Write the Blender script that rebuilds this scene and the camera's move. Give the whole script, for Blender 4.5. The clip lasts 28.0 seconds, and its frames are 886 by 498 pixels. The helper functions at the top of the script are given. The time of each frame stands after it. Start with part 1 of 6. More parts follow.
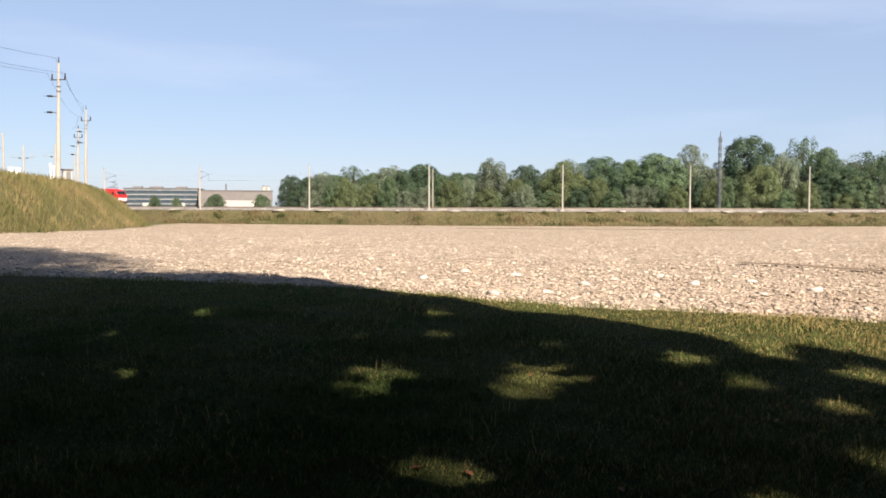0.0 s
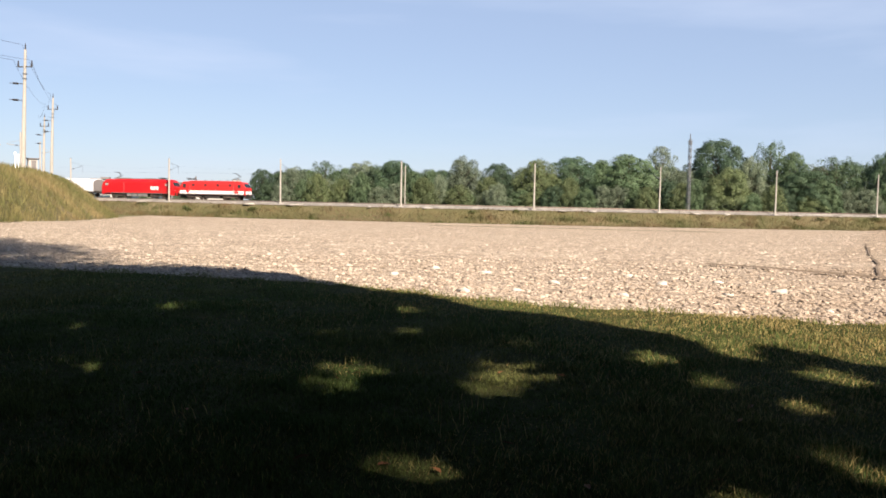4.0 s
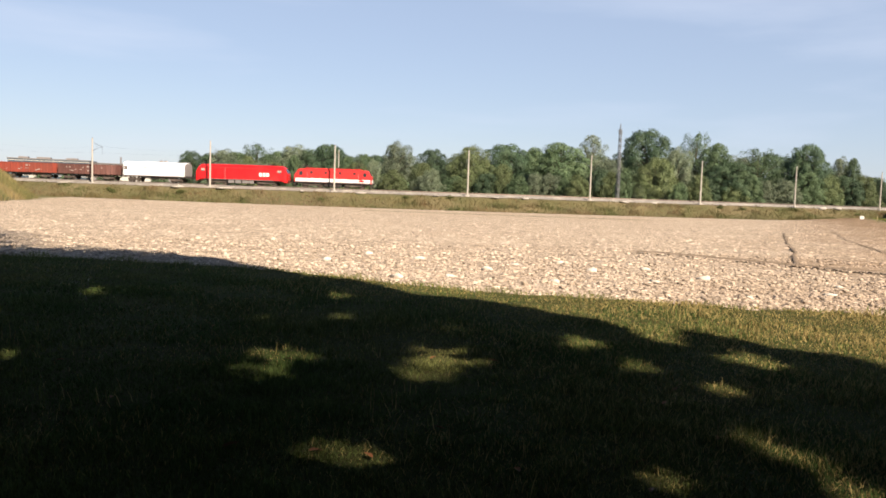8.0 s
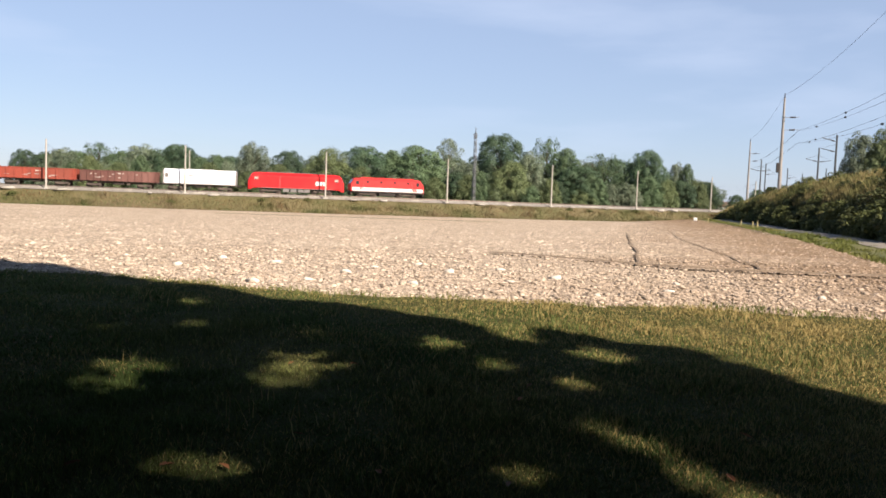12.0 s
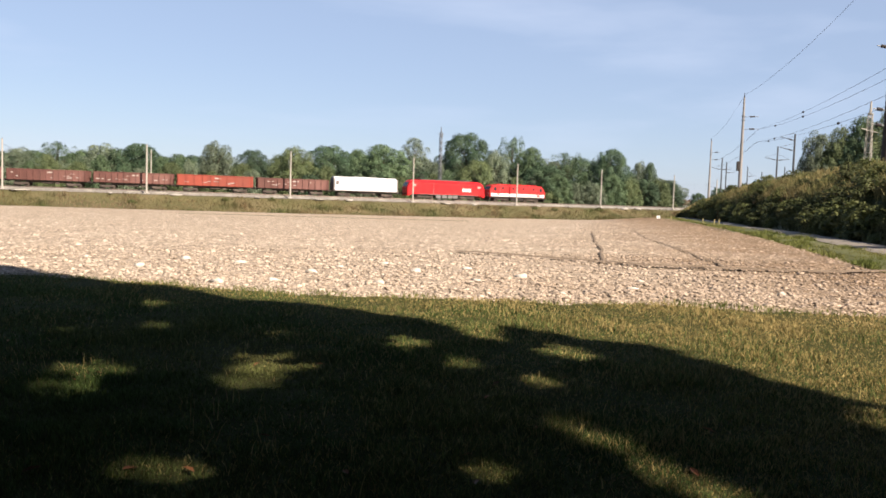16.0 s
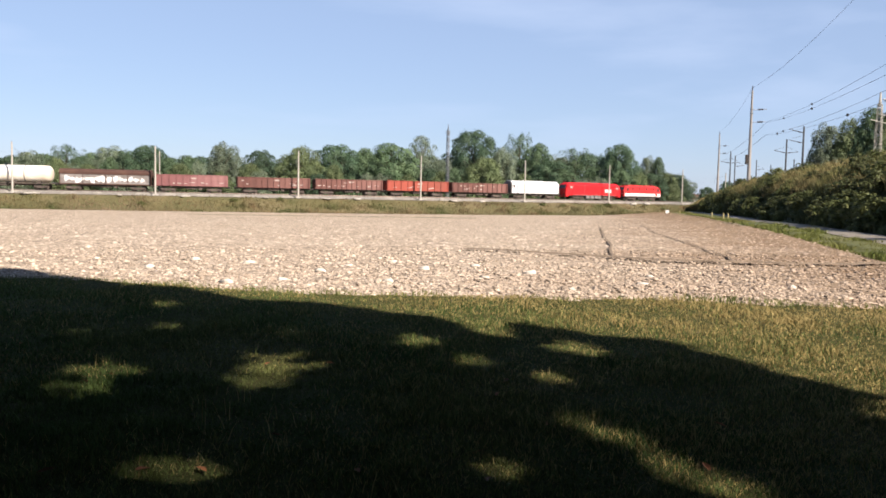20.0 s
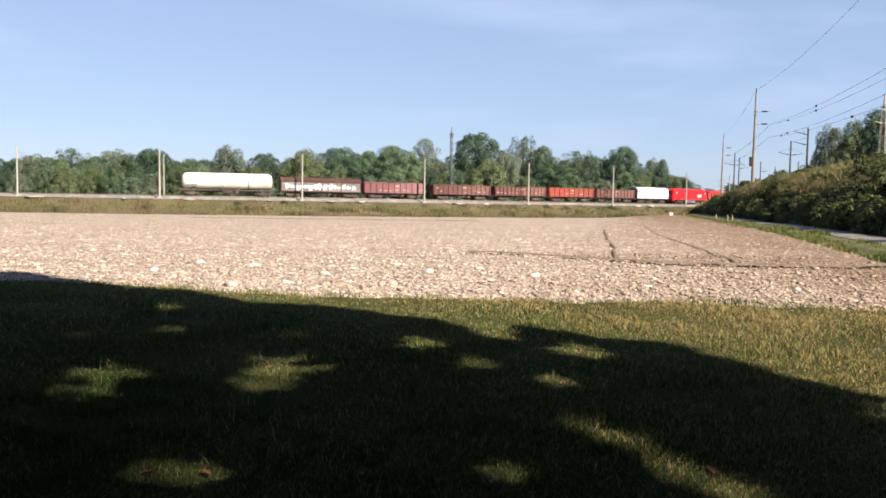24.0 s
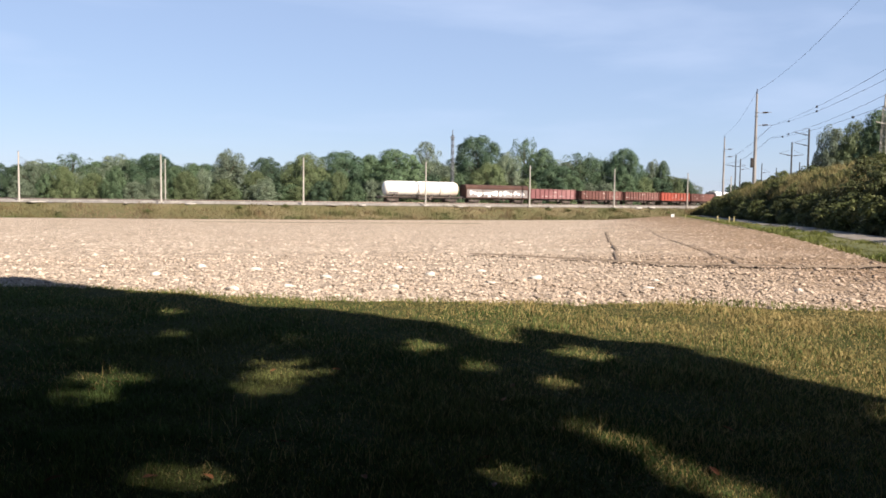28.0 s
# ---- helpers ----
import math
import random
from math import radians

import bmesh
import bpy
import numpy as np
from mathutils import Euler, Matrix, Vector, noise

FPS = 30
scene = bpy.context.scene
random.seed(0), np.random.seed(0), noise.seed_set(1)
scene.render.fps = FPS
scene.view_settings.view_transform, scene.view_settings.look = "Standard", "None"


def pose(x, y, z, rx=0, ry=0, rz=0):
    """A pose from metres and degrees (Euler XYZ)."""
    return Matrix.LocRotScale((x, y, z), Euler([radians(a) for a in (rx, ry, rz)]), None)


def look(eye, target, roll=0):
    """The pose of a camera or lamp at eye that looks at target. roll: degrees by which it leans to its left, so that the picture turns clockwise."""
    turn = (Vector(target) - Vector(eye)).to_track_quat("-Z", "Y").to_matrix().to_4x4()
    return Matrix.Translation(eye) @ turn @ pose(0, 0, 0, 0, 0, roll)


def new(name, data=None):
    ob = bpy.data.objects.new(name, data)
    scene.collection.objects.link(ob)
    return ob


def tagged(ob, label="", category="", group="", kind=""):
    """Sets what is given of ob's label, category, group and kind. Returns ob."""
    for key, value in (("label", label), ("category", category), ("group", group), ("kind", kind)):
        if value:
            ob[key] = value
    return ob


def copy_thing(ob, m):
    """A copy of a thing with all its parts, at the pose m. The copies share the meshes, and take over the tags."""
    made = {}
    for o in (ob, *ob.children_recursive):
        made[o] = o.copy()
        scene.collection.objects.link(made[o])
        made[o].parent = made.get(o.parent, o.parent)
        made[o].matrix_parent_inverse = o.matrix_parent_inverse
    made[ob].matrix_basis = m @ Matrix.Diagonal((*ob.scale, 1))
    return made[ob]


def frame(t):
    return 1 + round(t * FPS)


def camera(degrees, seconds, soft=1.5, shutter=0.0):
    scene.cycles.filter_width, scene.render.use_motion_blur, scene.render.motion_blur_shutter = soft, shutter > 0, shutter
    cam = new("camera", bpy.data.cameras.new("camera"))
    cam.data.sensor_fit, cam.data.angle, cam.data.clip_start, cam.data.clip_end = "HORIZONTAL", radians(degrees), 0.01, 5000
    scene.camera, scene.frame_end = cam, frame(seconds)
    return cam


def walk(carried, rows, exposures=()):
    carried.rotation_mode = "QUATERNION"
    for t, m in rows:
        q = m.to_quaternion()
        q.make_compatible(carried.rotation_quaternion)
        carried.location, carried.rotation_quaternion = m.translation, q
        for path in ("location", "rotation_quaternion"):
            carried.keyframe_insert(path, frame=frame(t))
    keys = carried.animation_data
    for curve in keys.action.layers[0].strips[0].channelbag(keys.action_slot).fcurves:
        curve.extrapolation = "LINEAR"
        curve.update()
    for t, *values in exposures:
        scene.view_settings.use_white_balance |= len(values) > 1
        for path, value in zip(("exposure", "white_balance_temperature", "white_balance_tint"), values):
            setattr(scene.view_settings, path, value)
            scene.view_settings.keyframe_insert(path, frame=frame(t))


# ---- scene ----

# Camera: held by hand at one spot under the trees, panning to the right after the train.
EYE = 1.45
cam = camera(58.5, 28.0, soft=1.7)
PATH = [
    (0.0, pose(0, 0, EYE, 86.90, -0.20, 0.00)),
    (0.5, pose(0, 0, EYE, 86.85, -0.36, -0.12)),
    (1.0, pose(0, 0, EYE, 86.73, -0.51, -0.34)),
    (1.5, pose(0, 0, EYE, 86.62, -0.66, -0.62)),
    (2.0, pose(0, 0, EYE, 86.57, -0.80, -0.88)),
    (2.5, pose(0, 0, EYE, 86.64, -0.91, -1.32)),
    (3.0, pose(0, 0, EYE, 86.69, -1.12, -1.60)),
    (3.5, pose(0, 0, EYE, 86.72, -1.18, -1.78)),
    (5.5, pose(0, 0, EYE, 86.63, -1.47, -2.98)),
    (6.0, pose(0, 0, EYE, 86.66, -1.49, -3.26)),
    (6.5, pose(0, 0, EYE, 86.59, -1.58, -3.59)),
    (7.0, pose(0, 0, EYE, 86.12, -1.79, -4.12)),
    (7.5, pose(0, 0, EYE, 85.89, -1.99, -5.42)),
    (8.0, pose(0, 0, EYE, 85.80, -1.99, -6.80)),
    (8.5, pose(0, 0, EYE, 85.70, -1.83, -7.78)),
    (9.0, pose(0, 0, EYE, 85.74, -1.80, -8.80)),
    (9.5, pose(0, 0, EYE, 85.98, -1.67, -9.67)),
    (10.0, pose(0, 0, EYE, 85.86, -1.66, -10.63)),
    (10.5, pose(0, 0, EYE, 85.87, -1.52, -11.68)),
    (11.0, pose(0, 0, EYE, 86.03, -1.76, -13.29)),
    (11.5, pose(0, 0, EYE, 86.26, -1.93, -15.07)),
    (12.0, pose(0, 0, EYE, 86.34, -2.12, -17.02)),
    (12.5, pose(0, 0, EYE, 86.45, -2.17, -18.02)),
    (13.0, pose(0, 0, EYE, 86.36, -2.17, -18.33)),
    (13.5, pose(0, 0, EYE, 86.39, -2.11, -18.64)),
    (15.5, pose(0, 0, EYE, 86.35, -2.04, -19.47)),
    (16.0, pose(0, 0, EYE, 86.36, -1.92, -19.49)),
    (16.5, pose(0, 0, EYE, 86.46, -1.83, -19.61)),
    (17.0, pose(0, 0, EYE, 86.56, -1.67, -19.60)),
    (17.5, pose(0, 0, EYE, 86.46, -1.53, -19.29)),
    (18.0, pose(0, 0, EYE, 86.45, -1.24, -19.07)),
    (18.5, pose(0, 0, EYE, 86.39, -1.24, -19.07)),
    (19.0, pose(0, 0, EYE, 86.33, -1.23, -19.09)),
    (19.5, pose(0, 0, EYE, 86.25, -1.18, -19.02)),
    (20.0, pose(0, 0, EYE, 86.17, -1.13, -18.92)),
    (20.5, pose(0, 0, EYE, 86.17, -1.08, -18.87)),
    (21.0, pose(0, 0, EYE, 86.18, -1.03, -18.88)),
    (21.5, pose(0, 0, EYE, 86.30, -0.88, -18.86)),
    (23.5, pose(0, 0, EYE, 86.23, -1.01, -18.67)),
    (24.0, pose(0, 0, EYE, 86.36, -1.02, -18.65)),
    (24.5, pose(0, 0, EYE, 86.36, -1.02, -18.55)),
    (25.0, pose(0, 0, EYE, 86.75, -0.70, -18.61)),
    (25.5, pose(0, 0, EYE, 86.70, -0.71, -18.67)),
    (26.0, pose(0, 0, EYE, 86.70, -0.64, -18.63)),
    (26.5, pose(0, 0, EYE, 86.71, -0.58, -18.63)),
    (27.0, pose(0, 0, EYE, 86.67, -0.62, -18.60)),
    (27.5, pose(0, 0, EYE, 86.66, -0.63, -18.61)),
    (28.0, pose(0, 0, EYE, 86.57, -0.69, -18.56)),
]
TONE = [(0.0, 6575), (3.0, 6600), (6.0, 6650), (7.0, 6700), (8.0, 6950), (9.0, 6900), (10.0, 6775), (11.0, 6725), (12.0, 6575), (13.0, 6475), (15.5, 6650), (16.0, 6650), (17.0, 6300), (18.0, 6200), (19.0, 6200), (20.0, 6300), (21.0, 6250), (24.0, 6280), (28.0, 6300)]
walk(cam, PATH, [(t, 1.18, kelvin, 14) for t, kelvin in TONE])

# World and sun: low sun behind the camera, a little to its right.
SUN_AZ, SUN_EL = 25.0, 37.0
world = bpy.data.worlds.new("world")
scene.world = world
world.use_nodes = True
wn, wl = world.node_tree.nodes, world.node_tree.links
sky = wn.new("ShaderNodeTexSky")
sky.sky_type = "NISHITA"
sky.sun_disc = False
sky.sun_elevation = radians(SUN_EL)
sky.sun_rotation = radians(180 - SUN_AZ)
sky.altitude, sky.air_density, sky.dust_density, sky.ozone_density = 250, 1.0, 0.5, 2.5
wco = wn.new("ShaderNodeTexCoord")
wmap = wn.new("ShaderNodeMapping")
wmap.inputs["Scale"].default_value = (1.2, 3.0, 9.0)
wmap.inputs["Rotation"].default_value = (0.0, 0.25, 0.4)
wno = wn.new("ShaderNodeTexNoise")
wno.inputs["Scale"].default_value = 1.6
wno.inputs["Detail"].default_value = 7.0
wra = wn.new("ShaderNodeMapRange")
wra.inputs["From Min"].default_value, wra.inputs["From Max"].default_value = 0.48, 0.85
wra.inputs["To Min"].default_value, wra.inputs["To Max"].default_value = 0.52, 0.7
wmx = wn.new("ShaderNodeMix")
wmx.data_type = "RGBA"
wmx.inputs["B"].default_value = (4.9, 6.2, 8.6, 1.0)
wl.new(wco.outputs["Generated"], wmap.inputs["Vector"])
wl.new(wmap.outputs["Vector"], wno.inputs["Vector"])
wl.new(wno.outputs["Fac"], wra.inputs["Value"])
# the pale haze lies along the horizon and thins out towards the deep blue overhead
wse, whz, wmu = wn.new("ShaderNodeSeparateXYZ"), wn.new("ShaderNodeMapRange"), wn.new("ShaderNodeMath")
whz.inputs["From Min"].default_value, whz.inputs["From Max"].default_value = 0.27, 0.5
whz.inputs["To Min"].default_value, whz.inputs["To Max"].default_value = 1.0, 0.0
wmu.operation = "MULTIPLY"
wl.new(wco.outputs["Generated"], wse.inputs["Vector"])
wl.new(wse.outputs["Z"], whz.inputs["Value"])
wl.new(wra.outputs["Result"], wmu.inputs[0])
wl.new(whz.outputs["Result"], wmu.inputs[1])
wl.new(wmu.outputs["Value"], wmx.inputs["Factor"])
wl.new(sky.outputs["Color"], wmx.inputs["A"])
wcl = wn.new("ShaderNodeMapRange")
wcl.inputs["From Min"].default_value, wcl.inputs["From Max"].default_value, wcl.inputs["To Max"].default_value = 0.5, 0.78, 0.2
wmc = wn.new("ShaderNodeMix")
wmc.data_type = "RGBA"
wmc.inputs["B"].default_value = (8.2, 9.0, 10.2, 1.0)
wl.new(wno.outputs["Fac"], wcl.inputs["Value"])
wl.new(wcl.outputs["Result"], wmc.inputs["Factor"])
wl.new(wmx.outputs["Result"], wmc.inputs["A"])
wl.new(wmc.outputs["Result"], wn["Background"].inputs["Color"])
wn["Background"].inputs["Strength"].default_value = 0.0503
TO_SUN = Vector((math.sin(radians(SUN_AZ)) * math.cos(radians(SUN_EL)), -math.cos(radians(SUN_AZ)) * math.cos(radians(SUN_EL)), math.sin(radians(SUN_EL))))
sun = new("sun", bpy.data.lights.new("sun", "SUN"))
sun.data.energy, sun.data.angle, sun.data.color = 5.0, radians(0.8), (1.0, 0.88, 0.72)
sun.matrix_world = look(TO_SUN * 100, (0, 0, 0))


# ---- materials ----
def material(name, c1, c2, scale=3.0, rough=0.8, metal=0.0, bump=0.2, fine=25.0, c3=None, spread=0.5, island=0.0, obrand=0.0, through_light=0.0, spec=0.3, stretch=(1, 1, 1)):
    """Two colours mixed by noise at one scale, a third stain by a coarser one, fine grain and relief."""
    m = bpy.data.materials.new(name)
    m.use_nodes = True
    n, l = m.node_tree.nodes, m.node_tree.links
    b = n["Principled BSDF"]
    b.inputs["Metallic"].default_value = metal
    b.inputs["Specular IOR Level"].default_value = spec
    co = n.new("ShaderNodeTexCoord")
    mp = n.new("ShaderNodeMapping")
    mp.inputs["Scale"].default_value = stretch
    l.new(co.outputs["Object"], mp.inputs["Vector"])
    n1 = n.new("ShaderNodeTexNoise")
    n1.inputs["Scale"].default_value, n1.inputs["Detail"].default_value = scale, 6.0
    n2 = n.new("ShaderNodeTexNoise")
    n2.inputs["Scale"].default_value, n2.inputs["Detail"].default_value = fine, 8.0
    n3 = n.new("ShaderNodeTexNoise")
    n3.inputs["Scale"].default_value, n3.inputs["Detail"].default_value = scale * 0.23, 4.0
    for q in (n1, n2, n3):
        l.new(mp.outputs["Vector"], q.inputs["Vector"])
    r1 = n.new("ShaderNodeMapRange")
    r1.inputs["From Min"].default_value, r1.inputs["From Max"].default_value = 0.5 - spread / 2, 0.5 + spread / 2
    l.new(n1.outputs["Fac"], r1.inputs["Value"])
    mx = n.new("ShaderNodeMix")
    mx.data_type = "RGBA"
    mx.inputs["A"].default_value, mx.inputs["B"].default_value = (*c1, 1), (*c2, 1)
    l.new(r1.outputs["Result"], mx.inputs["Factor"])
    col = mx.outputs["Result"]
    if c3:
        r3 = n.new("ShaderNodeMapRange")
        r3.inputs["From Min"].default_value, r3.inputs["From Max"].default_value = 0.5, 0.68
        l.new(n3.outputs["Fac"], r3.inputs["Value"])
        m3 = n.new("ShaderNodeMix")
        m3.data_type = "RGBA"
        m3.inputs["B"].default_value = (*c3, 1)
        l.new(r3.outputs["Result"], m3.inputs["Factor"])
        l.new(col, m3.inputs["A"])
        col = m3.outputs["Result"]
    hv = n.new("ShaderNodeHueSaturation")
    l.new(col, hv.inputs["Color"])
    val = n.new("ShaderNodeMapRange")
    val.inputs["From Min"].default_value, val.inputs["From Max"].default_value = 0.25, 0.75
    val.inputs["To Min"].default_value, val.inputs["To Max"].default_value = 0.8, 1.2
    l.new(n2.outputs["Fac"], val.inputs["Value"])
    out = val.outputs["Result"]
    for amount, node, socket in ((island, "ShaderNodeNewGeometry", "Random Per Island"), (obrand, "ShaderNodeObjectInfo", "Random")):
        if amount:
            g = n.new(node)
            gr = n.new("ShaderNodeMapRange")
            gr.inputs["To Min"].default_value, gr.inputs["To Max"].default_value = 1 - amount, 1 + amount
            l.new(g.outputs[socket], gr.inputs["Value"])
            mu = n.new("ShaderNodeMath")
            mu.operation = "MULTIPLY"
            l.new(out, mu.inputs[0])
            l.new(gr.outputs["Result"], mu.inputs[1])
            out = mu.outputs["Value"]
    l.new(out, hv.inputs["Value"])
    l.new(hv.outputs["Color"], b.inputs["Base Color"])
    rr = n.new("ShaderNodeMapRange")
    rr.inputs["To Min"].default_value, rr.inputs["To Max"].default_value = max(rough - 0.12, 0.03), min(rough + 0.12, 1)
    l.new(n1.outputs["Fac"], rr.inputs["Value"])
    l.new(rr.outputs["Result"], b.inputs["Roughness"])
    if bump:
        bp = n.new("ShaderNodeBump")
        bp.inputs["Strength"].default_value, bp.inputs["Distance"].default_value = bump, 0.03
        l.new(n2.outputs["Fac"], bp.inputs["Height"])
        l.new(bp.outputs["Normal"], b.inputs["Normal"])
    if through_light:
        tr = n.new("ShaderNodeBsdfTranslucent")
        l.new(hv.outputs["Color"], tr.inputs["Color"])
        ms = n.new("ShaderNodeMixShader")
        ms.inputs["Fac"].default_value = through_light
        l.new(b.outputs["BSDF"], ms.inputs[1])
        l.new(tr.outputs["BSDF"], ms.inputs[2])
        l.new(ms.outputs["Shader"], n["Material Output"].inputs["Surface"])
    return m


M_GROUND = material("meadow", (0.116, 0.108, 0.036), (0.0649, 0.0865, 0.0253), 0.15, 0.95, c3=(0.144, 0.123, 0.0577), fine=6, bump=0.4)
M_FIELD = material("dry_soil", (0.37, 0.305, 0.235), (0.295, 0.238, 0.178), 0.9, 0.95, c3=(0.395, 0.33, 0.255), fine=14, bump=0.7, spec=0.05)
M_CLOD = material("dry_clod", (0.475, 0.4, 0.325), (0.315, 0.255, 0.2), 4.0, 0.95, island=0.45, bump=0.6, spec=0.05)


def brown_shaded_soil(mat, most):
    """Browner soil between lawn and lane, with shade between the clods multiplied into its colour."""
    n, l = mat.node_tree.nodes, mat.node_tree.links
    hue = next(q for q in n if q.type == "HUE_SAT")
    co, sep, no = n.new("ShaderNodeTexCoord"), n.new("ShaderNodeSeparateXYZ"), n.new("ShaderNodeTexNoise")
    no.inputs["Scale"].default_value = 0.25
    skew, add, rg, mix = n.new("ShaderNodeMath"), n.new("ShaderNodeMath"), n.new("ShaderNodeMapRange"), n.new("ShaderNodeMix")
    skew.operation = add.operation = "MULTIPLY_ADD"
    skew.inputs[1].default_value, add.inputs[1].default_value = -0.6, 12.0
    rg.inputs["From Min"].default_value, rg.inputs["From Max"].default_value, rg.inputs["To Max"].default_value = 3.0, 13.0, most
    mix.data_type, mix.blend_type = "RGBA", "MULTIPLY"
    mix.inputs["B"].default_value = (0.62, 0.53, 0.45, 1)
    l.new(co.outputs["Object"], sep.inputs["Vector"])
    l.new(co.outputs["Object"], no.inputs["Vector"])
    l.new(sep.outputs["Y"], skew.inputs[0])
    l.new(sep.outputs["X"], skew.inputs[2])
    l.new(no.outputs["Fac"], add.inputs[0])
    l.new(skew.outputs["Value"], add.inputs[2])
    l.new(add.outputs["Value"], rg.inputs["Value"])
    l.new(rg.outputs["Result"], mix.inputs["Factor"])
    l.new(hue.outputs["Color"], mix.inputs["A"])
    l.new(mix.outputs["Result"], n["Principled BSDF"].inputs["Base Color"])


def flaky_soil(mat):
    """Crumbs and flat flakes of soil at two sizes, each of its own lightness and slightly raised."""
    n, l = mat.node_tree.nodes, mat.node_tree.links
    hue = next(q for q in n if q.type == "HUE_SAT")
    bump = next(q for q in n if q.type == "BUMP")
    out, height = hue.inputs["Value"].links[0].from_socket, bump.inputs["Height"].links[0].from_socket
    co = n.new("ShaderNodeTexCoord")
    for scale, low, high in (((8.0, 15.0, 9.0), 0.62, 1.34), ((19.0, 31.0, 20.0), 0.75, 1.22)):
        mp, vo, sep = n.new("ShaderNodeMapping"), n.new("ShaderNodeTexVoronoi"), n.new("ShaderNodeSeparateXYZ")
        rg, mu, ad = n.new("ShaderNodeMapRange"), n.new("ShaderNodeMath"), n.new("ShaderNodeMath")
        mp.inputs["Scale"].default_value = scale
        vo.inputs["Scale"].default_value = 1.0
        rg.inputs["To Min"].default_value, rg.inputs["To Max"].default_value = low, high
        mu.operation, ad.operation = "MULTIPLY", "MULTIPLY_ADD"
        ad.inputs[1].default_value = -0.8
        l.new(co.outputs["Object"], mp.inputs["Vector"])
        l.new(mp.outputs["Vector"], vo.inputs["Vector"])
        l.new(vo.outputs["Color"], sep.inputs["Vector"])
        l.new(sep.outputs["X"], rg.inputs["Value"])
        l.new(out, mu.inputs[0])
        l.new(rg.outputs["Result"], mu.inputs[1])
        l.new(vo.outputs["Distance"], ad.inputs[0])
        l.new(height, ad.inputs[2])
        out, height = mu.outputs["Value"], ad.outputs["Value"]
    l.new(out, hue.inputs["Value"])
    l.new(height, bump.inputs["Height"])


flaky_soil(M_FIELD)
brown_shaded_soil(M_FIELD, 0.95)
brown_shaded_soil(M_CLOD, 0.6)
M_STONE = material("pale_stone", (0.62, 0.57, 0.5), (0.5, 0.45, 0.39), 5.0, 0.9, bump=0.5, spec=0.1)
M_RUT = material("rut_soil", (0.144, 0.108, 0.0757), (0.216, 0.166, 0.119), 3.0, 0.95, bump=0.8)
M_LAWN = material("lawn_soil", (0.042, 0.05, 0.017), (0.068, 0.062, 0.026), 1.4, 0.95, c3=(0.034, 0.042, 0.013), fine=40, bump=0.8, spec=0.03)
M_BLADE = material("grass_blade", (0.05, 0.088, 0.025), (0.1, 0.128, 0.042), 0.9, 0.75, c3=(0.15, 0.145, 0.055), spread=0.35, island=0.4, bump=0, through_light=0.25, spec=0.1)
M_DRY = material("straw_grass", (0.35, 0.272, 0.118), (0.235, 0.192, 0.078), 0.9, 0.8, c3=(0.38, 0.292, 0.132), island=0.35, bump=0, through_light=0.25, spec=0.1)
M_VERGE = material("verge_grass", (0.105, 0.135, 0.036), (0.165, 0.17, 0.054), 0.35, 0.8, c3=(0.2, 0.18, 0.066), island=0.35, bump=0, through_light=0.3, spec=0.1)
M_TALL = material("tall_dry_grass", (0.294, 0.227, 0.107), (0.151, 0.151, 0.0552), 0.22, 0.8, c3=(0.107, 0.12, 0.0401), spread=0.3, island=0.35, bump=0, through_light=0.3)
M_WEED = material("bank_weeds", (0.169, 0.12, 0.0623), (0.0757, 0.0934, 0.0303), 0.2, 0.8, c3=(0.214, 0.16, 0.102), spread=0.25, island=0.35, bump=0, through_light=0.3)
M_BANK = material("bank_grass", (0.116, 0.097, 0.0433), (0.0793, 0.0793, 0.0325), 0.3, 0.95, c3=(0.166, 0.13, 0.0721), fine=5, bump=0.5)
M_BALLAST = material("grey_ballast", (0.245, 0.227, 0.202), (0.158, 0.144, 0.13), 2.0, 0.95, c3=(0.288, 0.267, 0.231), fine=14, bump=1.0)
M_ROAD = material("worn_asphalt", (0.191, 0.169, 0.141), (0.24, 0.214, 0.178), 0.6, 0.9, fine=20, bump=0.3)
M_CONC = material("pale_concrete", (0.397, 0.371, 0.328), (0.317, 0.295, 0.26), 1.5, 0.85, stretch=(1, 1, 0.2), bump=0.2)
M_CONC_GREY = material("grey_concrete", (0.285, 0.269, 0.258), (0.214, 0.201, 0.192), 1.5, 0.85, stretch=(1, 1, 0.2), bump=0.2)
M_STEEL = material("galvanised_steel", (0.158, 0.166, 0.173), (0.216, 0.223, 0.231), 6.0, 0.5, metal=0.7, bump=0.1)
M_DARK = material("dark_iron", (0.0253, 0.0216, 0.0202), (0.0433, 0.036, 0.0325), 5.0, 0.75, bump=0.2)
M_TOWER = material("weathered_tower_steel", (0.0505, 0.054, 0.0577), (0.0793, 0.0829, 0.0865), 6.0, 0.7, metal=0.2, bump=0.1)
M_GEAR = material("dusty_running_gear", (0.0829, 0.0649, 0.054), (0.0505, 0.0418, 0.036), 3.0, 0.85, bump=0.2, c3=(0.108, 0.0865, 0.0721))
M_WIRE = material("cable", (0.036, 0.036, 0.0397), (0.0577, 0.0577, 0.0613), 5.0, 0.6, metal=0.3, bump=0)
M_RAIL = material("rail_steel", (0.13, 0.0865, 0.0649), (0.216, 0.188, 0.166), 4.0, 0.5, metal=0.6, bump=0.1)
M_SLEEPER = material("sleeper_concrete", (0.216, 0.202, 0.181), (0.158, 0.144, 0.13), 3.0, 0.9)
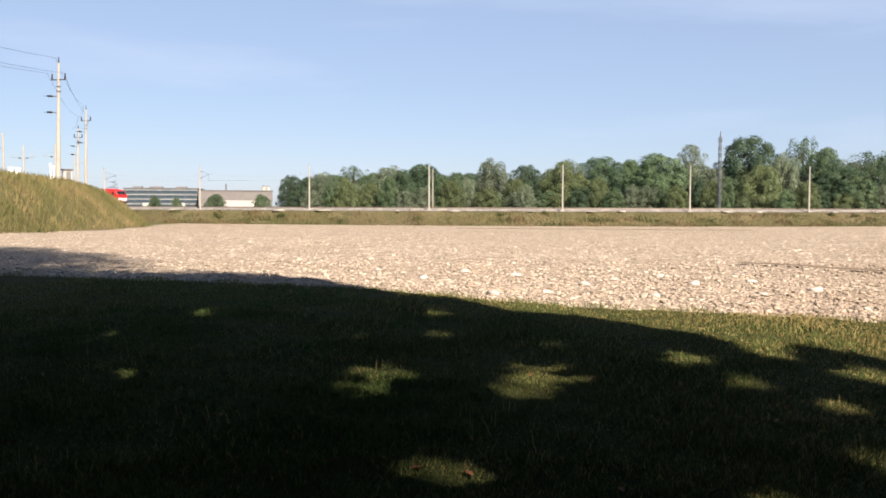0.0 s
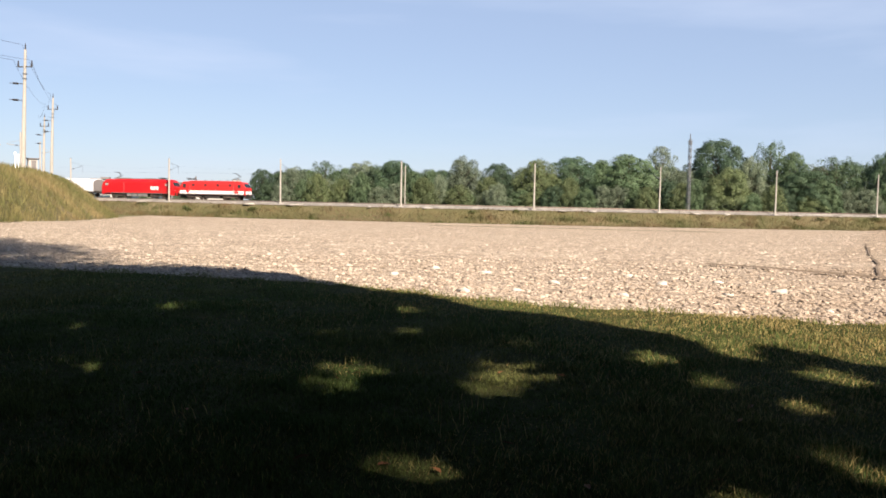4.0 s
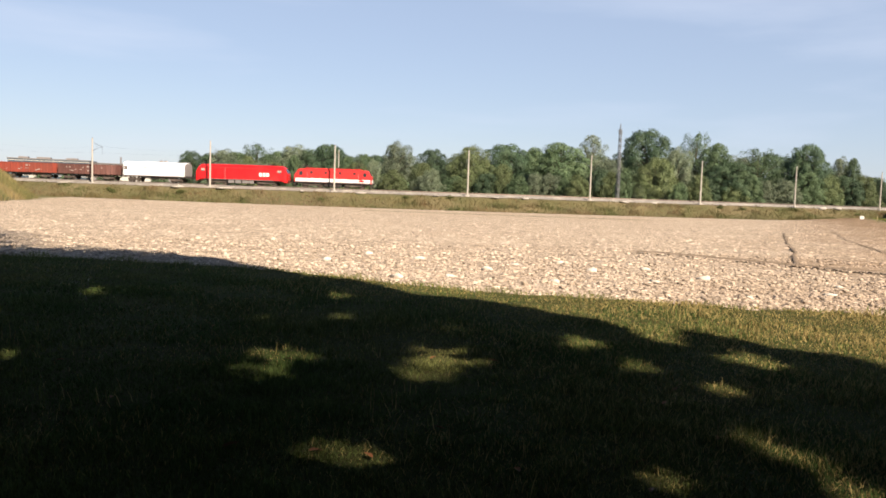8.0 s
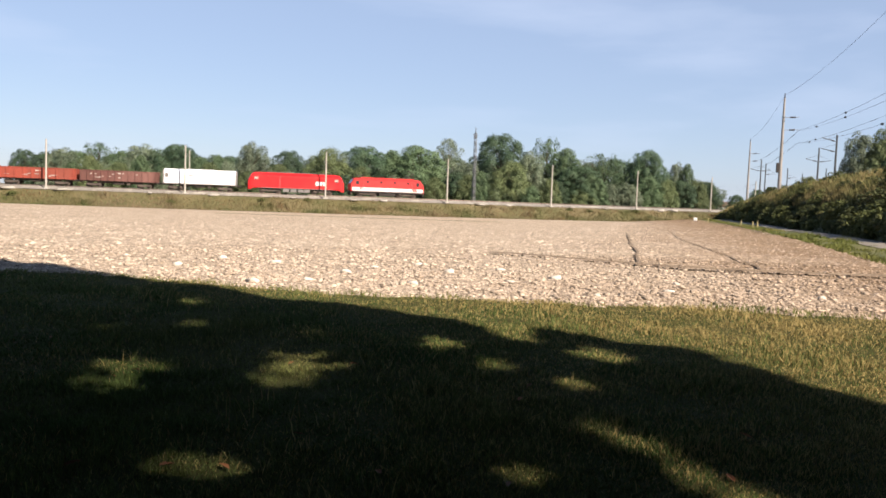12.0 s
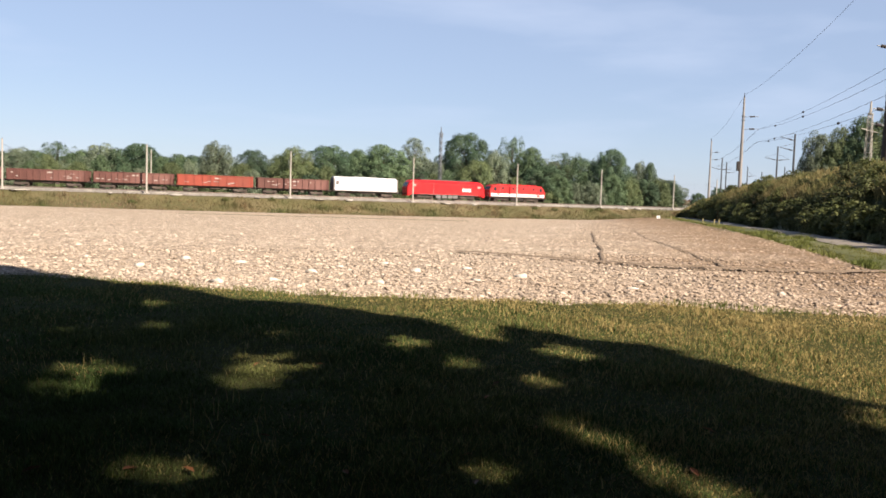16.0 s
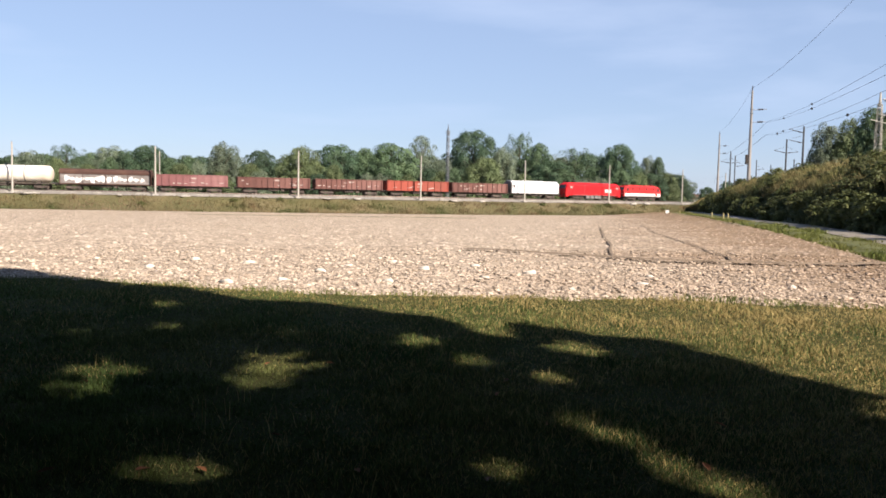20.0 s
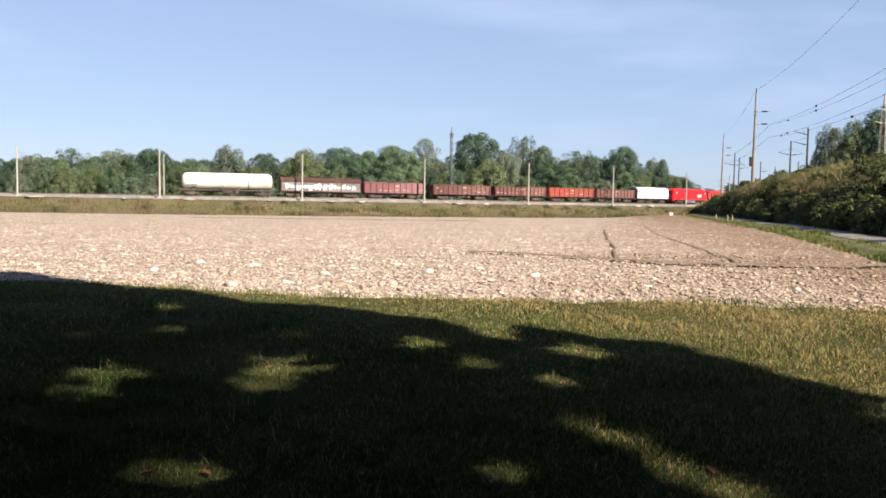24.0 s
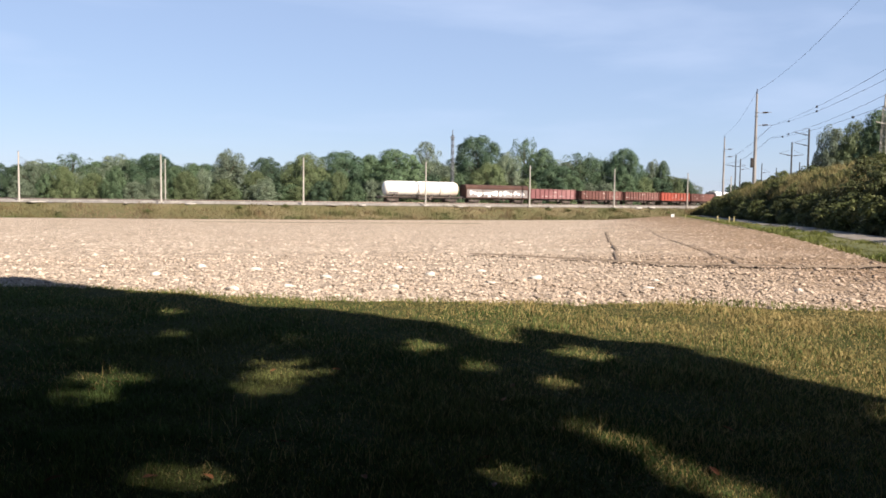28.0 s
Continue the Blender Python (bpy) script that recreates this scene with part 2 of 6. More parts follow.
M_BARK = material("bark", (0.0721, 0.054, 0.036), (0.123, 0.101, 0.0721), 3.0, 0.95, stretch=(1, 1, 0.3), bump=0.8)
M_LEAF = material("mid_green_leaves", (0.057, 0.0961, 0.0481), (0.0854, 0.127, 0.0605), 0.35, 0.65, spread=0.32, island=0.22, bump=0, through_light=0.12, obrand=0.25)
M_LEAF_DARK = material("dark_green_leaves", (0.0392, 0.073, 0.0392), (0.0605, 0.0979, 0.0507), 0.35, 0.6, spread=0.32, island=0.22, bump=0, through_light=0.12, obrand=0.25)
# dark leaves for the unseen trees and shrubs that shade the lawn
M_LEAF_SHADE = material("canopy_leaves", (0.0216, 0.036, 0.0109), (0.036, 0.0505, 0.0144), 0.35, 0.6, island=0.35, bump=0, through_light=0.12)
# lightened partly for the pale haze over the left-hand trees
M_LEAF_GREY = material("grey_green_leaves", (0.1, 0.132, 0.084), (0.142, 0.172, 0.112), 0.35, 0.65, spread=0.32, island=0.22, bump=0, through_light=0.12, obrand=0.22)
M_LEAF_OLIVE = material("olive_leaves", (0.0819, 0.112, 0.0481), (0.116, 0.141, 0.0605), 0.35, 0.65, spread=0.32, island=0.22, bump=0, through_light=0.12, obrand=0.22)
M_LEAF_BUSH = material("bush_leaves", (0.0757, 0.0979, 0.0303), (0.134, 0.138, 0.049), 0.25, 0.7, c3=(0.169, 0.142, 0.0605), island=0.35, bump=0, through_light=0.25)
# right bank's bushes and weeds: the unlit slope's shade is darkened into both colours
M_BUSH_SHADED = material("shade_toned_bush_leaves", (0.0401, 0.0587, 0.0196), (0.0846, 0.089, 0.032), 0.4, 0.7, c3=(0.134, 0.116, 0.049), island=0.4, bump=0, through_light=0.2)
M_WEED_SHADED = material("shade_toned_bank_weeds", (0.0613, 0.0649, 0.0253), (0.036, 0.0469, 0.0158), 0.3, 0.8, c3=(0.101, 0.0829, 0.0433), island=0.4, bump=0, through_light=0.25)
M_DEAD = material("dead_leaf", (0.2, 0.07, 0.024), (0.26, 0.115, 0.045), 20.0, 0.8, island=0.4, obrand=0.4, bump=0)
M_RED = material("traffic_red_paint", (0.535, 0.00713, 0.0107), (0.463, 0.00891, 0.0107), 1.0, 0.4, spec=0.5, bump=0.02, c3=(0.41, 0.0178, 0.0178))
M_RED_OLD = material("older_red_paint", (0.49, 0.0178, 0.0178), (0.41, 0.0223, 0.0196), 1.0, 0.45, spec=0.5, bump=0.02)
M_WHITE = material("white_paint", (0.8, 0.8, 0.78), (0.72, 0.72, 0.7), 1.2, 0.5, bump=0.03, c3=(0.6, 0.58, 0.55))
M_TARP = material("white_hood", (0.8, 0.81, 0.83), (0.72, 0.73, 0.76), 0.8, 0.5, bump=0.05, c3=(0.66, 0.66, 0.67))
M_TANK = material("tank_white", (0.8, 0.77, 0.70), (0.72, 0.68, 0.6), 0.8, 0.4, bump=0.03, c3=(0.6, 0.52, 0.42), stretch=(1, 1, 0.4))
M_ROOF = material("roof_grey", (0.116, 0.108, 0.108), (0.173, 0.158, 0.151), 2.0, 0.7)
M_BROWN = material("oxide_brown_wagon", (0.134, 0.0591, 0.049), (0.0899, 0.0404, 0.0339), 1.2, 0.75, c3=(0.169, 0.0829, 0.07), bump=0.2, stretch=(1, 1, 0.35), obrand=0.14)
M_ORANGE = material("orange_red_wagon", (0.288, 0.0613, 0.0397), (0.223, 0.049, 0.0325), 1.2, 0.7, c3=(0.216, 0.0577, 0.0397), bump=0.2, stretch=(1, 1, 0.35))
M_PINK = material("faded_red_wagon", (0.195, 0.0829, 0.0829), (0.144, 0.0598, 0.0598), 1.2, 0.75, c3=(0.238, 0.119, 0.116), bump=0.2, stretch=(1, 1, 0.35))
M_COVER = material("rusty_brown_roof", (0.0757, 0.036, 0.0274), (0.0505, 0.0274, 0.0216), 1.2, 0.8, c3=(0.0934, 0.0505, 0.036), bump=0.2)
M_COVERW = material("grimy_side_wall", (0.2, 0.18, 0.17), (0.125, 0.108, 0.1), 1.6, 0.8, c3=(0.26, 0.24, 0.23), bump=0.2)
M_GLASS = material("dark_window", (0.0173, 0.0216, 0.026), (0.026, 0.0303, 0.0346), 2.0, 0.12, bump=0, spec=0.6)
M_MARK = material("pale_lettering", (0.36, 0.303, 0.274), (0.288, 0.238, 0.216), 5.0, 0.7, bump=0)
M_SPRAY = material("spray_paint", (0.75, 0.73, 0.72), (0.6, 0.58, 0.58), 1.5, 0.6, bump=0, c3=(0.34, 0.31, 0.31))
M_FACADE = material("grey_blue_facade", (0.0934, 0.116, 0.137), (0.0721, 0.0899, 0.108), 0.4, 0.5, bump=0.05)
M_BAND = material("window_band", (0.036, 0.054, 0.0721), (0.0505, 0.0721, 0.0934), 0.4, 0.2, bump=0, spec=0.6)
M_SHED = material("shed_cladding", (0.188, 0.173, 0.169), (0.151, 0.141, 0.137), 0.4, 0.8, bump=0.05)
M_PLASTER = material("pale_plaster", (0.433, 0.411, 0.382), (0.375, 0.36, 0.332), 0.4, 0.9)
M_TILE = material("clay_roof", (0.188, 0.116, 0.0865), (0.151, 0.0934, 0.0721), 0.8, 0.9)
M_YELLOW = material("yellow_post_paint", (0.303, 0.26, 0.13), (0.26, 0.216, 0.108), 3.0, 0.7)


# ---- mesh building ----
class Builder:
    """Collects vertices and faces of one mesh."""

    def __init__(self):
        self.v, self.f = [], []

    def add(self, verts, faces):
        k = len(self.v)
        self.v.extend(tuple(p) for p in verts)
        self.f.extend(tuple(i + k for i in q) for q in faces)
        return self

    def box(self, x, y, z, sx, sy, sz, chamfer=0.0):
        """A box by its centre and size; its long edges may be chamfered."""
        c = min(chamfer, sy * 0.45, sz * 0.45)
        if c <= 0:
            prof = [(-sy / 2, -sz / 2), (sy / 2, -sz / 2), (sy / 2, sz / 2), (-sy / 2, sz / 2)]
        else:
            a, b = sy / 2, sz / 2
            prof = [(-a + c, -b), (a - c, -b), (a, -b + c), (a, b - c), (a - c, b), (-a + c, b), (-a, b - c), (-a, -b + c)]
        return self.run([(x - sx / 2, prof), (x + sx / 2, prof)], y, z)

    def run(self, sections, y=0.0, z=0.0):
        """Skin through cross-sections (x, [(y, z), ...]) with end caps."""
        n = len(sections[0][1])
        verts = [(x, y + py, z + pz) for x, prof in sections for py, pz in prof]
        faces = []
        for i in range(len(sections) - 1):
            for j in range(n):
                a, b = i * n + j, i * n + (j + 1) % n
                faces.append((a, a + n, b + n, b))
        faces.append(tuple(range(n)))
        faces.append(tuple(reversed(range((len(sections) - 1) * n, len(sections) * n))))
        return self.add(verts, faces)

    def slab(self, prof, y0, y1):
        """A profile in x and z drawn out from y0 to y1."""
        n = len(prof)
        verts = [(x, y0, z) for x, z in prof] + [(x, y1, z) for x, z in prof]
        faces = [(i, (i + 1) % n, (i + 1) % n + n, i + n) for i in range(n)]
        return self.add(verts, faces + [tuple(reversed(range(n))), tuple(range(n, 2 * n))])

    def rod(self, p0, p1, r0, r1=None, n=8):
        """A tapered rod from p0 to p1."""
        r1 = r0 if r1 is None else r1
        p0, p1 = Vector(p0), Vector(p1)
        q = (p1 - p0).to_track_quat("Z", "Y").to_matrix()
        verts = []
        for p, r in ((p0, r0), (p1, r1)):
            for i in range(n):
                a = 2 * math.pi * i / n
                verts.append(p + q @ Vector((r * math.cos(a), r * math.sin(a), 0)))
        faces = [(i, (i + 1) % n, (i + 1) % n + n, i + n) for i in range(n)]
        return self.add(verts, faces + [tuple(reversed(range(n))), tuple(range(n, 2 * n))])

    def disc_y(self, x, y, z, r, w, n=16):
        return self.rod((x, y - w / 2, z), (x, y + w / 2, z), r, r, n)

    def mesh(self, name, mat, smooth=False):
        me = bpy.data.meshes.new(name)
        me.from_pydata(self.v, [], self.f)
        me.materials.append(mat)
        me.update()
        if smooth:
            me.polygons.foreach_set("use_smooth", [True] * len(me.polygons))
        return me


def thing(name, label, category, group="", kind="", m=None):
    ob = tagged(new(name), label, category, group, kind)
    if m is not None:
        ob.matrix_basis = m
    return ob


def part(name, b, mat, parent, label="", m=None, smooth=False):
    """Link a Builder (or a mesh) as one mesh object under a thing or a part."""
    me = b.mesh(name, mat, smooth) if isinstance(b, Builder) else b
    ob = new(name, me)
    ob.parent = parent
    if m is not None:
        ob.matrix_basis = m
    if label:
        ob["label"] = label
    return ob


def lone(name, b, mat, label, category, group="", kind="", m=None, smooth=False):
    me = b.mesh(name, mat, smooth) if isinstance(b, Builder) else b
    ob = tagged(new(name, me), label, category, group, kind)
    if m is not None:
        ob.matrix_basis = m
    return ob


def array_mesh(name, verts, faces, mat):
    """A mesh from numpy arrays of vertices and equal-sized faces."""
    me = bpy.data.meshes.new(name)
    me.vertices.add(len(verts))
    me.vertices.foreach_set("co", np.asarray(verts, dtype=np.float32).ravel())
    k = faces.shape[1]
    me.loops.add(faces.size)
    me.loops.foreach_set("vertex_index", faces.astype(np.int32).ravel())
    me.polygons.add(len(faces))
    me.polygons.foreach_set("loop_start", np.arange(0, faces.size, k, dtype=np.int32))
    me.polygons.foreach_set("loop_total", np.full(len(faces), k, dtype=np.int32))
    me.materials.append(mat)
    me.update(calc_edges=True)
    return me


rng = np.random.default_rng(7)


def blades(places, heights, widths, lean=0.35):
    """Bent grass blades, three triangles each, standing at places (n x 3)."""
    n = len(places)
    a = rng.uniform(0, 2 * np.pi, n)
    side = np.stack([np.cos(a), np.sin(a), np.zeros(n)], 1) * widths[:, None] / 2
    b = rng.uniform(0, 2 * np.pi, n)
    off = np.stack([np.cos(b), np.sin(b), np.zeros(n)], 1) * (heights * rng.uniform(0.05, 1, n) * lean)[:, None]
    up = np.stack([np.zeros(n), np.zeros(n), heights], 1)
    v = np.stack([places - side, places + side, places + up * 0.55 + off * 0.35 - side * 0.7, places + up * 0.55 + off * 0.35 + side * 0.7, places + up + off], 1).reshape(-1, 3)
    k = np.arange(n)[:, None] * 5
    f = np.concatenate([k + [0, 1, 3], k + [0, 3, 2], k + [2, 3, 4]], 1).reshape(-1, 3)
    return v, f


def leaf_cards(places, sizes, droop=0.5, facing=None):
    """Small bent leaf clumps, two triangles each, turned at random or roughly facing the given directions."""
    n = len(places)
    d = rng.normal(size=(n, 3))
    d /= np.linalg.norm(d, axis=1)[:, None]
    out = rng.normal(size=(n, 3))
    if facing is not None:
        out = facing + 0.45 * d
        out /= np.linalg.norm(out, axis=1)[:, None]
        d = np.cross(out, rng.normal(size=(n, 3)))
        d /= np.linalg.norm(d, axis=1)[:, None]
    e = np.cross(d, out)
    e /= np.linalg.norm(e, axis=1)[:, None]
    d, e = d * sizes[:, None], e * sizes[:, None] * rng.uniform(0.45, 0.8, n)[:, None]
    v = np.stack([places - d * 0.5, places + e * 0.5, places + d * 0.5, places - e * 0.5 + np.array([0, 0, -0.15]) * sizes[:, None] * droop], 1).reshape(-1, 3)
    k = np.arange(n)[:, None] * 4
    f = np.concatenate([k + [0, 1, 2], k + [0, 2, 3]], 1).reshape(-1, 3)
    return v, f


# ---- plan ----
# The branch line runs on an arc about CENTRE; the main lines lie on banks to both sides of the field.
CENTRE = (25.0, 395.0)
R_TRACK, R_POLE, RAIL_Z, BANK_Z, FIELD_Z = 238.5, 242.0, 1.22, 0.45, -2.15
AZ0 = radians(34.0)
ALONG, ACROSS = (math.sin(AZ0), math.cos(AZ0)), (math.cos(AZ0), -math.sin(AZ0))


def arc(s, r=R_TRACK, z=0.0):
    """The place at s metres along the track, on radius r."""
    p = s / R_TRACK
    return (CENTRE[0] + r * math.sin(p), CENTRE[1] - r * math.cos(p), z)


def arc_pose(s, r=R_TRACK, z=0.0):
    x, y, z = arc(s, r, z)
    return pose(x, y, z, 0, 0, math.degrees(s / R_TRACK))


def ramp(x, a, b):
    return min(max((x - a) / (b - a), 0.0), 1.0)


def right_z(w):
    """Height of the lane along the right-hand bank, w metres along it."""
    return float(np.interp(w, [0, 40, 60, 75, 95, 200], [0.08, 0.08, -0.02, -0.2, -0.28, -1.15]))


def ground_z(x, y):
    base = FIELD_Z * ramp(y, 10, 138)
    w, v = x * ALONG[0] + y * ALONG[1], x * ACROSS[0] + y * ACROSS[1]
    k = ramp(v, -14, 5.9) * ramp(w, 5, 20)
    k = k * k * (3 - 2 * k)
    return base * (1 - k) + (right_z(w) - 0.12) * k


def along(w, v, z):
    """A place w metres along and v metres across the right-hand bank."""
    return (ALONG[0] * w + ACROSS[0] * v, ALONG[1] * w + ACROSS[1] * v, z)


def sheet(name, xs, ys, height, mat, label, category, kind="structure", keep=None):
    vs = np.array([(x, y, height(x, y)) for y in ys for x in xs])
    nx = len(xs)
    fs = []
    for j in range(len(ys) - 1):
        for i in range(nx - 1):
            if keep is None or keep((xs[i] + xs[i + 1]) / 2, (ys[j] + ys[j + 1]) / 2):
                a = j * nx + i
                fs.append((a, a + 1, a + nx + 1, a + nx))
    me = array_mesh(name, vs, np.array(fs), mat)
    me.polygons.foreach_set("use_smooth", [True] * len(me.polygons))
    return tagged(new(name, me), label, category, kind=kind)


def spread_steps(near, far, step, grow):
    out, d = [near], step
    while out[-1] < far:
        out.append(out[-1] + d)
        d *= grow
    return out


pos = spread_steps(0, 3500, 3.0, 1.06)
gx = [-p for p in reversed(pos[1:])] + pos
gy = [-p for p in reversed(spread_steps(4, 3500, 3.0, 1.2))] + spread_steps(-1, 3500, 2.5, 1.03)
sheet("ground", gx, gy, lambda x, y: ground_z(x, y) - 0.12, M_GROUND, "flat meadow ground reaching to the horizon", "ground")


def lawn_edge(x):
    """Where the mown grass gives way to the ploughed soil."""
    return float(np.interp(x, [-40, -20, -9.9, -6.2, -3.3, -0.84, 0.6, 2.1, 3.85, 5.4, 7, 8.35, 9.35, 14, 30], [32, 22, 17.5, 16.1, 15.25, 14, 12.45, 11.45, 10.75, 10, 9.65, 8.95, 8.3, 6, 0])) + 0.25 * noise.noise((x * 0.7, 3.1, 0)) + 0.2 * noise.noise((x * 2.9, 7.1, 0)) + 0.12 * noise.noise((x * 7.3, 1.7, 0))


def in_field(x, y, slack=0.0):
    w, v = x * ALONG[0] + y * ALONG[1], x * ACROSS[0] + y * ACROSS[1]
    r = math.hypot(x - CENTRE[0], y - CENTRE[1])
    left = np.interp(y, [0, 40, 56, 70, 90, 115, 140], [-60, -50, -39, -36, -38, -44, -52]) + 0.5
    edge = np.interp(w, [0, 75, 170], [5.9, 5.6, 2.6])
    return y > lawn_edge(x) - slack and v < edge and r > 248.0 and x > left



# ---- ploughed field and lawn ----
def soil_z(x, y):
    rough = (0.03 * noise.noise((x * 0.9, y * 0.9, 0)) + 0.025 * noise.noise((x * 2.3, y * 2.3, 5))) * ramp(y - lawn_edge(x), 0, 1.5)
    return ground_z(x, y) - 0.01 + 0.05 * ramp(y - lawn_edge(x), -0.2, 0.9) + rough


fx = [x * 0.55 for x in range(-60, 70)]
fy = [6 + i * 0.5 for i in range(70)]
field_near = sheet("field_near", fx, fy, soil_z, M_FIELD, "dry ploughed field of pale crumbly soil", "field", keep=lambda x, y: in_field(x, y, 0.9) and x > -33 and x < 37.9)
fx2 = [-70 + i * 2.2 for i in range(96)]
fy2 = spread_steps(8.0, 182, 1.2, 1.02)
sheet("field_far", fx2, fy2, lambda x, y: soil_z(x, y) - 0.05, M_FIELD, "dry ploughed field stretching to the railway bank", "field", keep=lambda x, y: in_field(x, y) and (y > 39 or x < -31 or x > 36))
lawn_v, lawn_f = [], []
for i in range(233):
    x = -30 + i * 0.25
    for j in range(81):
        y = -16 + (lawn_edge(x) + 16) * (j / 80)
        lawn_v.append((x, y, ground_z(x, y) + 0.012 + 0.03 * noise.noise((x * 0.6, y * 0.6, 2)) * ramp(80 - j, 0, 6)))
for i in range(232):
    for j in range(80):
        a = i * 81 + j
        lawn_f.append((a, a + 81, a + 82, a + 1))
lawn_me = array_mesh("lawn", np.array(lawn_v), np.array(lawn_f), M_LAWN)
lawn_me.polygons.foreach_set("use_smooth", [True] * len(lawn_me.polygons))
tagged(new("lawn", lawn_me), "shaded mown lawn under trees", "lawn", kind="structure")


def scatter(n, test, near, far, power):
    """Points of the plan in front of the camera, the nearer the denser."""
    out = []
    while len(out) < n:
        u = rng.uniform(size=(n, 2))
        k = 1 - power
        d = (near ** k + (far ** k - near ** k) * u[:, 0]) ** (1 / k)
        a = np.radians(rng.uniform(-42, 55, n))
        for x, y in zip(d * np.sin(a), d * np.cos(a)):
            if test(x, y):
                out.append((x, y))
    return np.array(out[:n])


T_ICO = (1 + 5 ** 0.5) / 2
ICO_V = np.array([(-1, T_ICO, 0), (1, T_ICO, 0), (-1, -T_ICO, 0), (1, -T_ICO, 0), (0, -1, T_ICO), (0, 1, T_ICO), (0, -1, -T_ICO), (0, 1, -T_ICO), (T_ICO, 0, -1), (T_ICO, 0, 1), (-T_ICO, 0, -1), (-T_ICO, 0, 1)]) / 1.9
ICO_F = np.array([(0, 11, 5), (0, 5, 1), (0, 1, 7), (0, 7, 10), (0, 10, 11), (1, 5, 9), (5, 11, 4), (11, 10, 2), (10, 7, 6), (7, 1, 8), (3, 9, 4), (3, 4, 2), (3, 2, 6), (3, 6, 8), (3, 8, 9), (4, 9, 5), (2, 4, 11), (6, 2, 10), (8, 6, 7), (9, 8, 1)])


def clods(places, sizes):
    n = len(places)
    v = ICO_V[None] * (1 + rng.uniform(-0.45, 0.4, (n, 12, 1)))
    v = v * (sizes[:, None] * np.stack([rng.uniform(0.7, 1.4, n), rng.uniform(0.7, 1.3, n), rng.uniform(0.28, 0.58, n)], 1))[:, None, :]
    a = rng.uniform(0, 6.28, n)
    c, t = np.cos(a)[:, None], np.sin(a)[:, None]
    v = np.stack([v[..., 0] * c - v[..., 1] * t, v[..., 0] * t + v[..., 1] * c, v[..., 2]], 2) + places[:, None, :]
    f = (ICO_F[None] + (np.arange(n) * 12)[:, None, None]).reshape(-1, 3)
    return v.reshape(-1, 3), f


N_CLOD = 165000
cp = scatter(N_CLOD, in_field, 9.0, 150.0, 1.6)
cd = np.hypot(cp[:, 0], cp[:, 1])
cs = np.exp(rng.normal(np.log(0.0135), 0.65, N_CLOD)) * (0.85 + cd / 170)
cs = np.minimum(cs, 0.065)
cz = np.array([soil_z(x, y) for x, y in cp]) + cs * 0.22
pick = np.zeros(N_CLOD, bool)
near_i = np.where((cd < 17) & (cp[:, 0] > -5) & (cp[:, 0] < 13))[0]
pick[near_i[np.argsort(cs[near_i])[-290:]]] = True
near_c = ~pick & (cd < 24) & (cs > 0.021)
cv, cf = clods(np.column_stack([cp, cz])[near_c], cs[near_c])
far_c = ~pick & ~near_c
fc = np.column_stack([cp, cz])[far_c]
OCT_V = np.array([(1, 0, 0), (0, 1, 0), (-1, 0, 0), (0, -1, 0), (0, 0, 1)])
ov = OCT_V[None] * (1 + rng.uniform(-0.4, 0.4, (len(fc), 5, 1))) * (cs[far_c][:, None] * np.stack([rng.uniform(1.0, 1.7, len(fc)), rng.uniform(1.0, 1.5, len(fc)), rng.uniform(0.5, 0.95, len(fc))], 1))[:, None, :] + fc[:, None, :]
ofc = (np.array([(0, 1, 4), (1, 2, 4), (2, 3, 4), (3, 0, 4)])[None] + (np.arange(len(fc)) * 5)[:, None, None]).reshape(-1, 3)
cf = np.concatenate([cf, ofc + len(cv)])
cv = np.concatenate([cv, ov.reshape(-1, 3)])
clod_me = []
for i in range(8):
    sv, sf = clods(np.zeros((1, 3)), np.array([1.0]))
    clod_me.append(array_mesh("clod", sv, sf, M_CLOD))
for i, (x, y, z, r) in enumerate(np.column_stack([cp, cz, cs])[pick]):
    ob = part("clod", clod_me[i % 8], M_CLOD, field_near, m=pose(x, y, z, 0, 0, i * 47 % 360) @ Matrix.Diagonal((r, r, r, 1)))
lone("soil_clods", array_mesh("soil_clods", cv, cf, M_CLOD), M_CLOD, "pale dry clods and stones strewn over the ploughed soil", "clods", kind="stuff")

def strip(b, line, width, height, lift):
    """A low wandering ridge or furrow along a line of plan points."""
    for (x0, y0), (x1, y1) in zip(line, line[1:]):
        n = max(int(math.hypot(x1 - x0, y1 - y0) / 0.7), 1)
        d = math.hypot(x1 - x0, y1 - y0)
        px, py = -(y1 - y0) / d, (x1 - x0) / d
        rows = []
        for i in range(n + 1):
            x, y = x0 + (x1 - x0) * i / n, y0 + (y1 - y0) * i / n
            k = 0.12 * noise.noise((x * 0.8, y * 0.8, 9))
            w = width * (1 + 0.5 * noise.noise((x * 1.7, y * 1.7, 4)))
            rows.append([(x + px * (k + q * w), y + py * (k + q * w), soil_z(x, y) + lift + (height if q == 0 else 0)) for q in (-0.5, 0, 0.5)])
        vs = [p for r in rows for p in r]
        b.add(vs, [(3 * i + j, 3 * i + j + 1, 3 * i + j + 4, 3 * i + j + 3) for i in range(n) for j in (0, 1)])


weedy = Builder()
strip(weedy, [(2.0, 108.0), (14.0, 104.0), (27.0, 100.0), (38.0, 97.0)], 0.7, 0.05, 0.03)
lone("weedy_furrow", weedy, M_BANK, "thin line of weeds along a furrow of the field", "furrow", kind="structure")

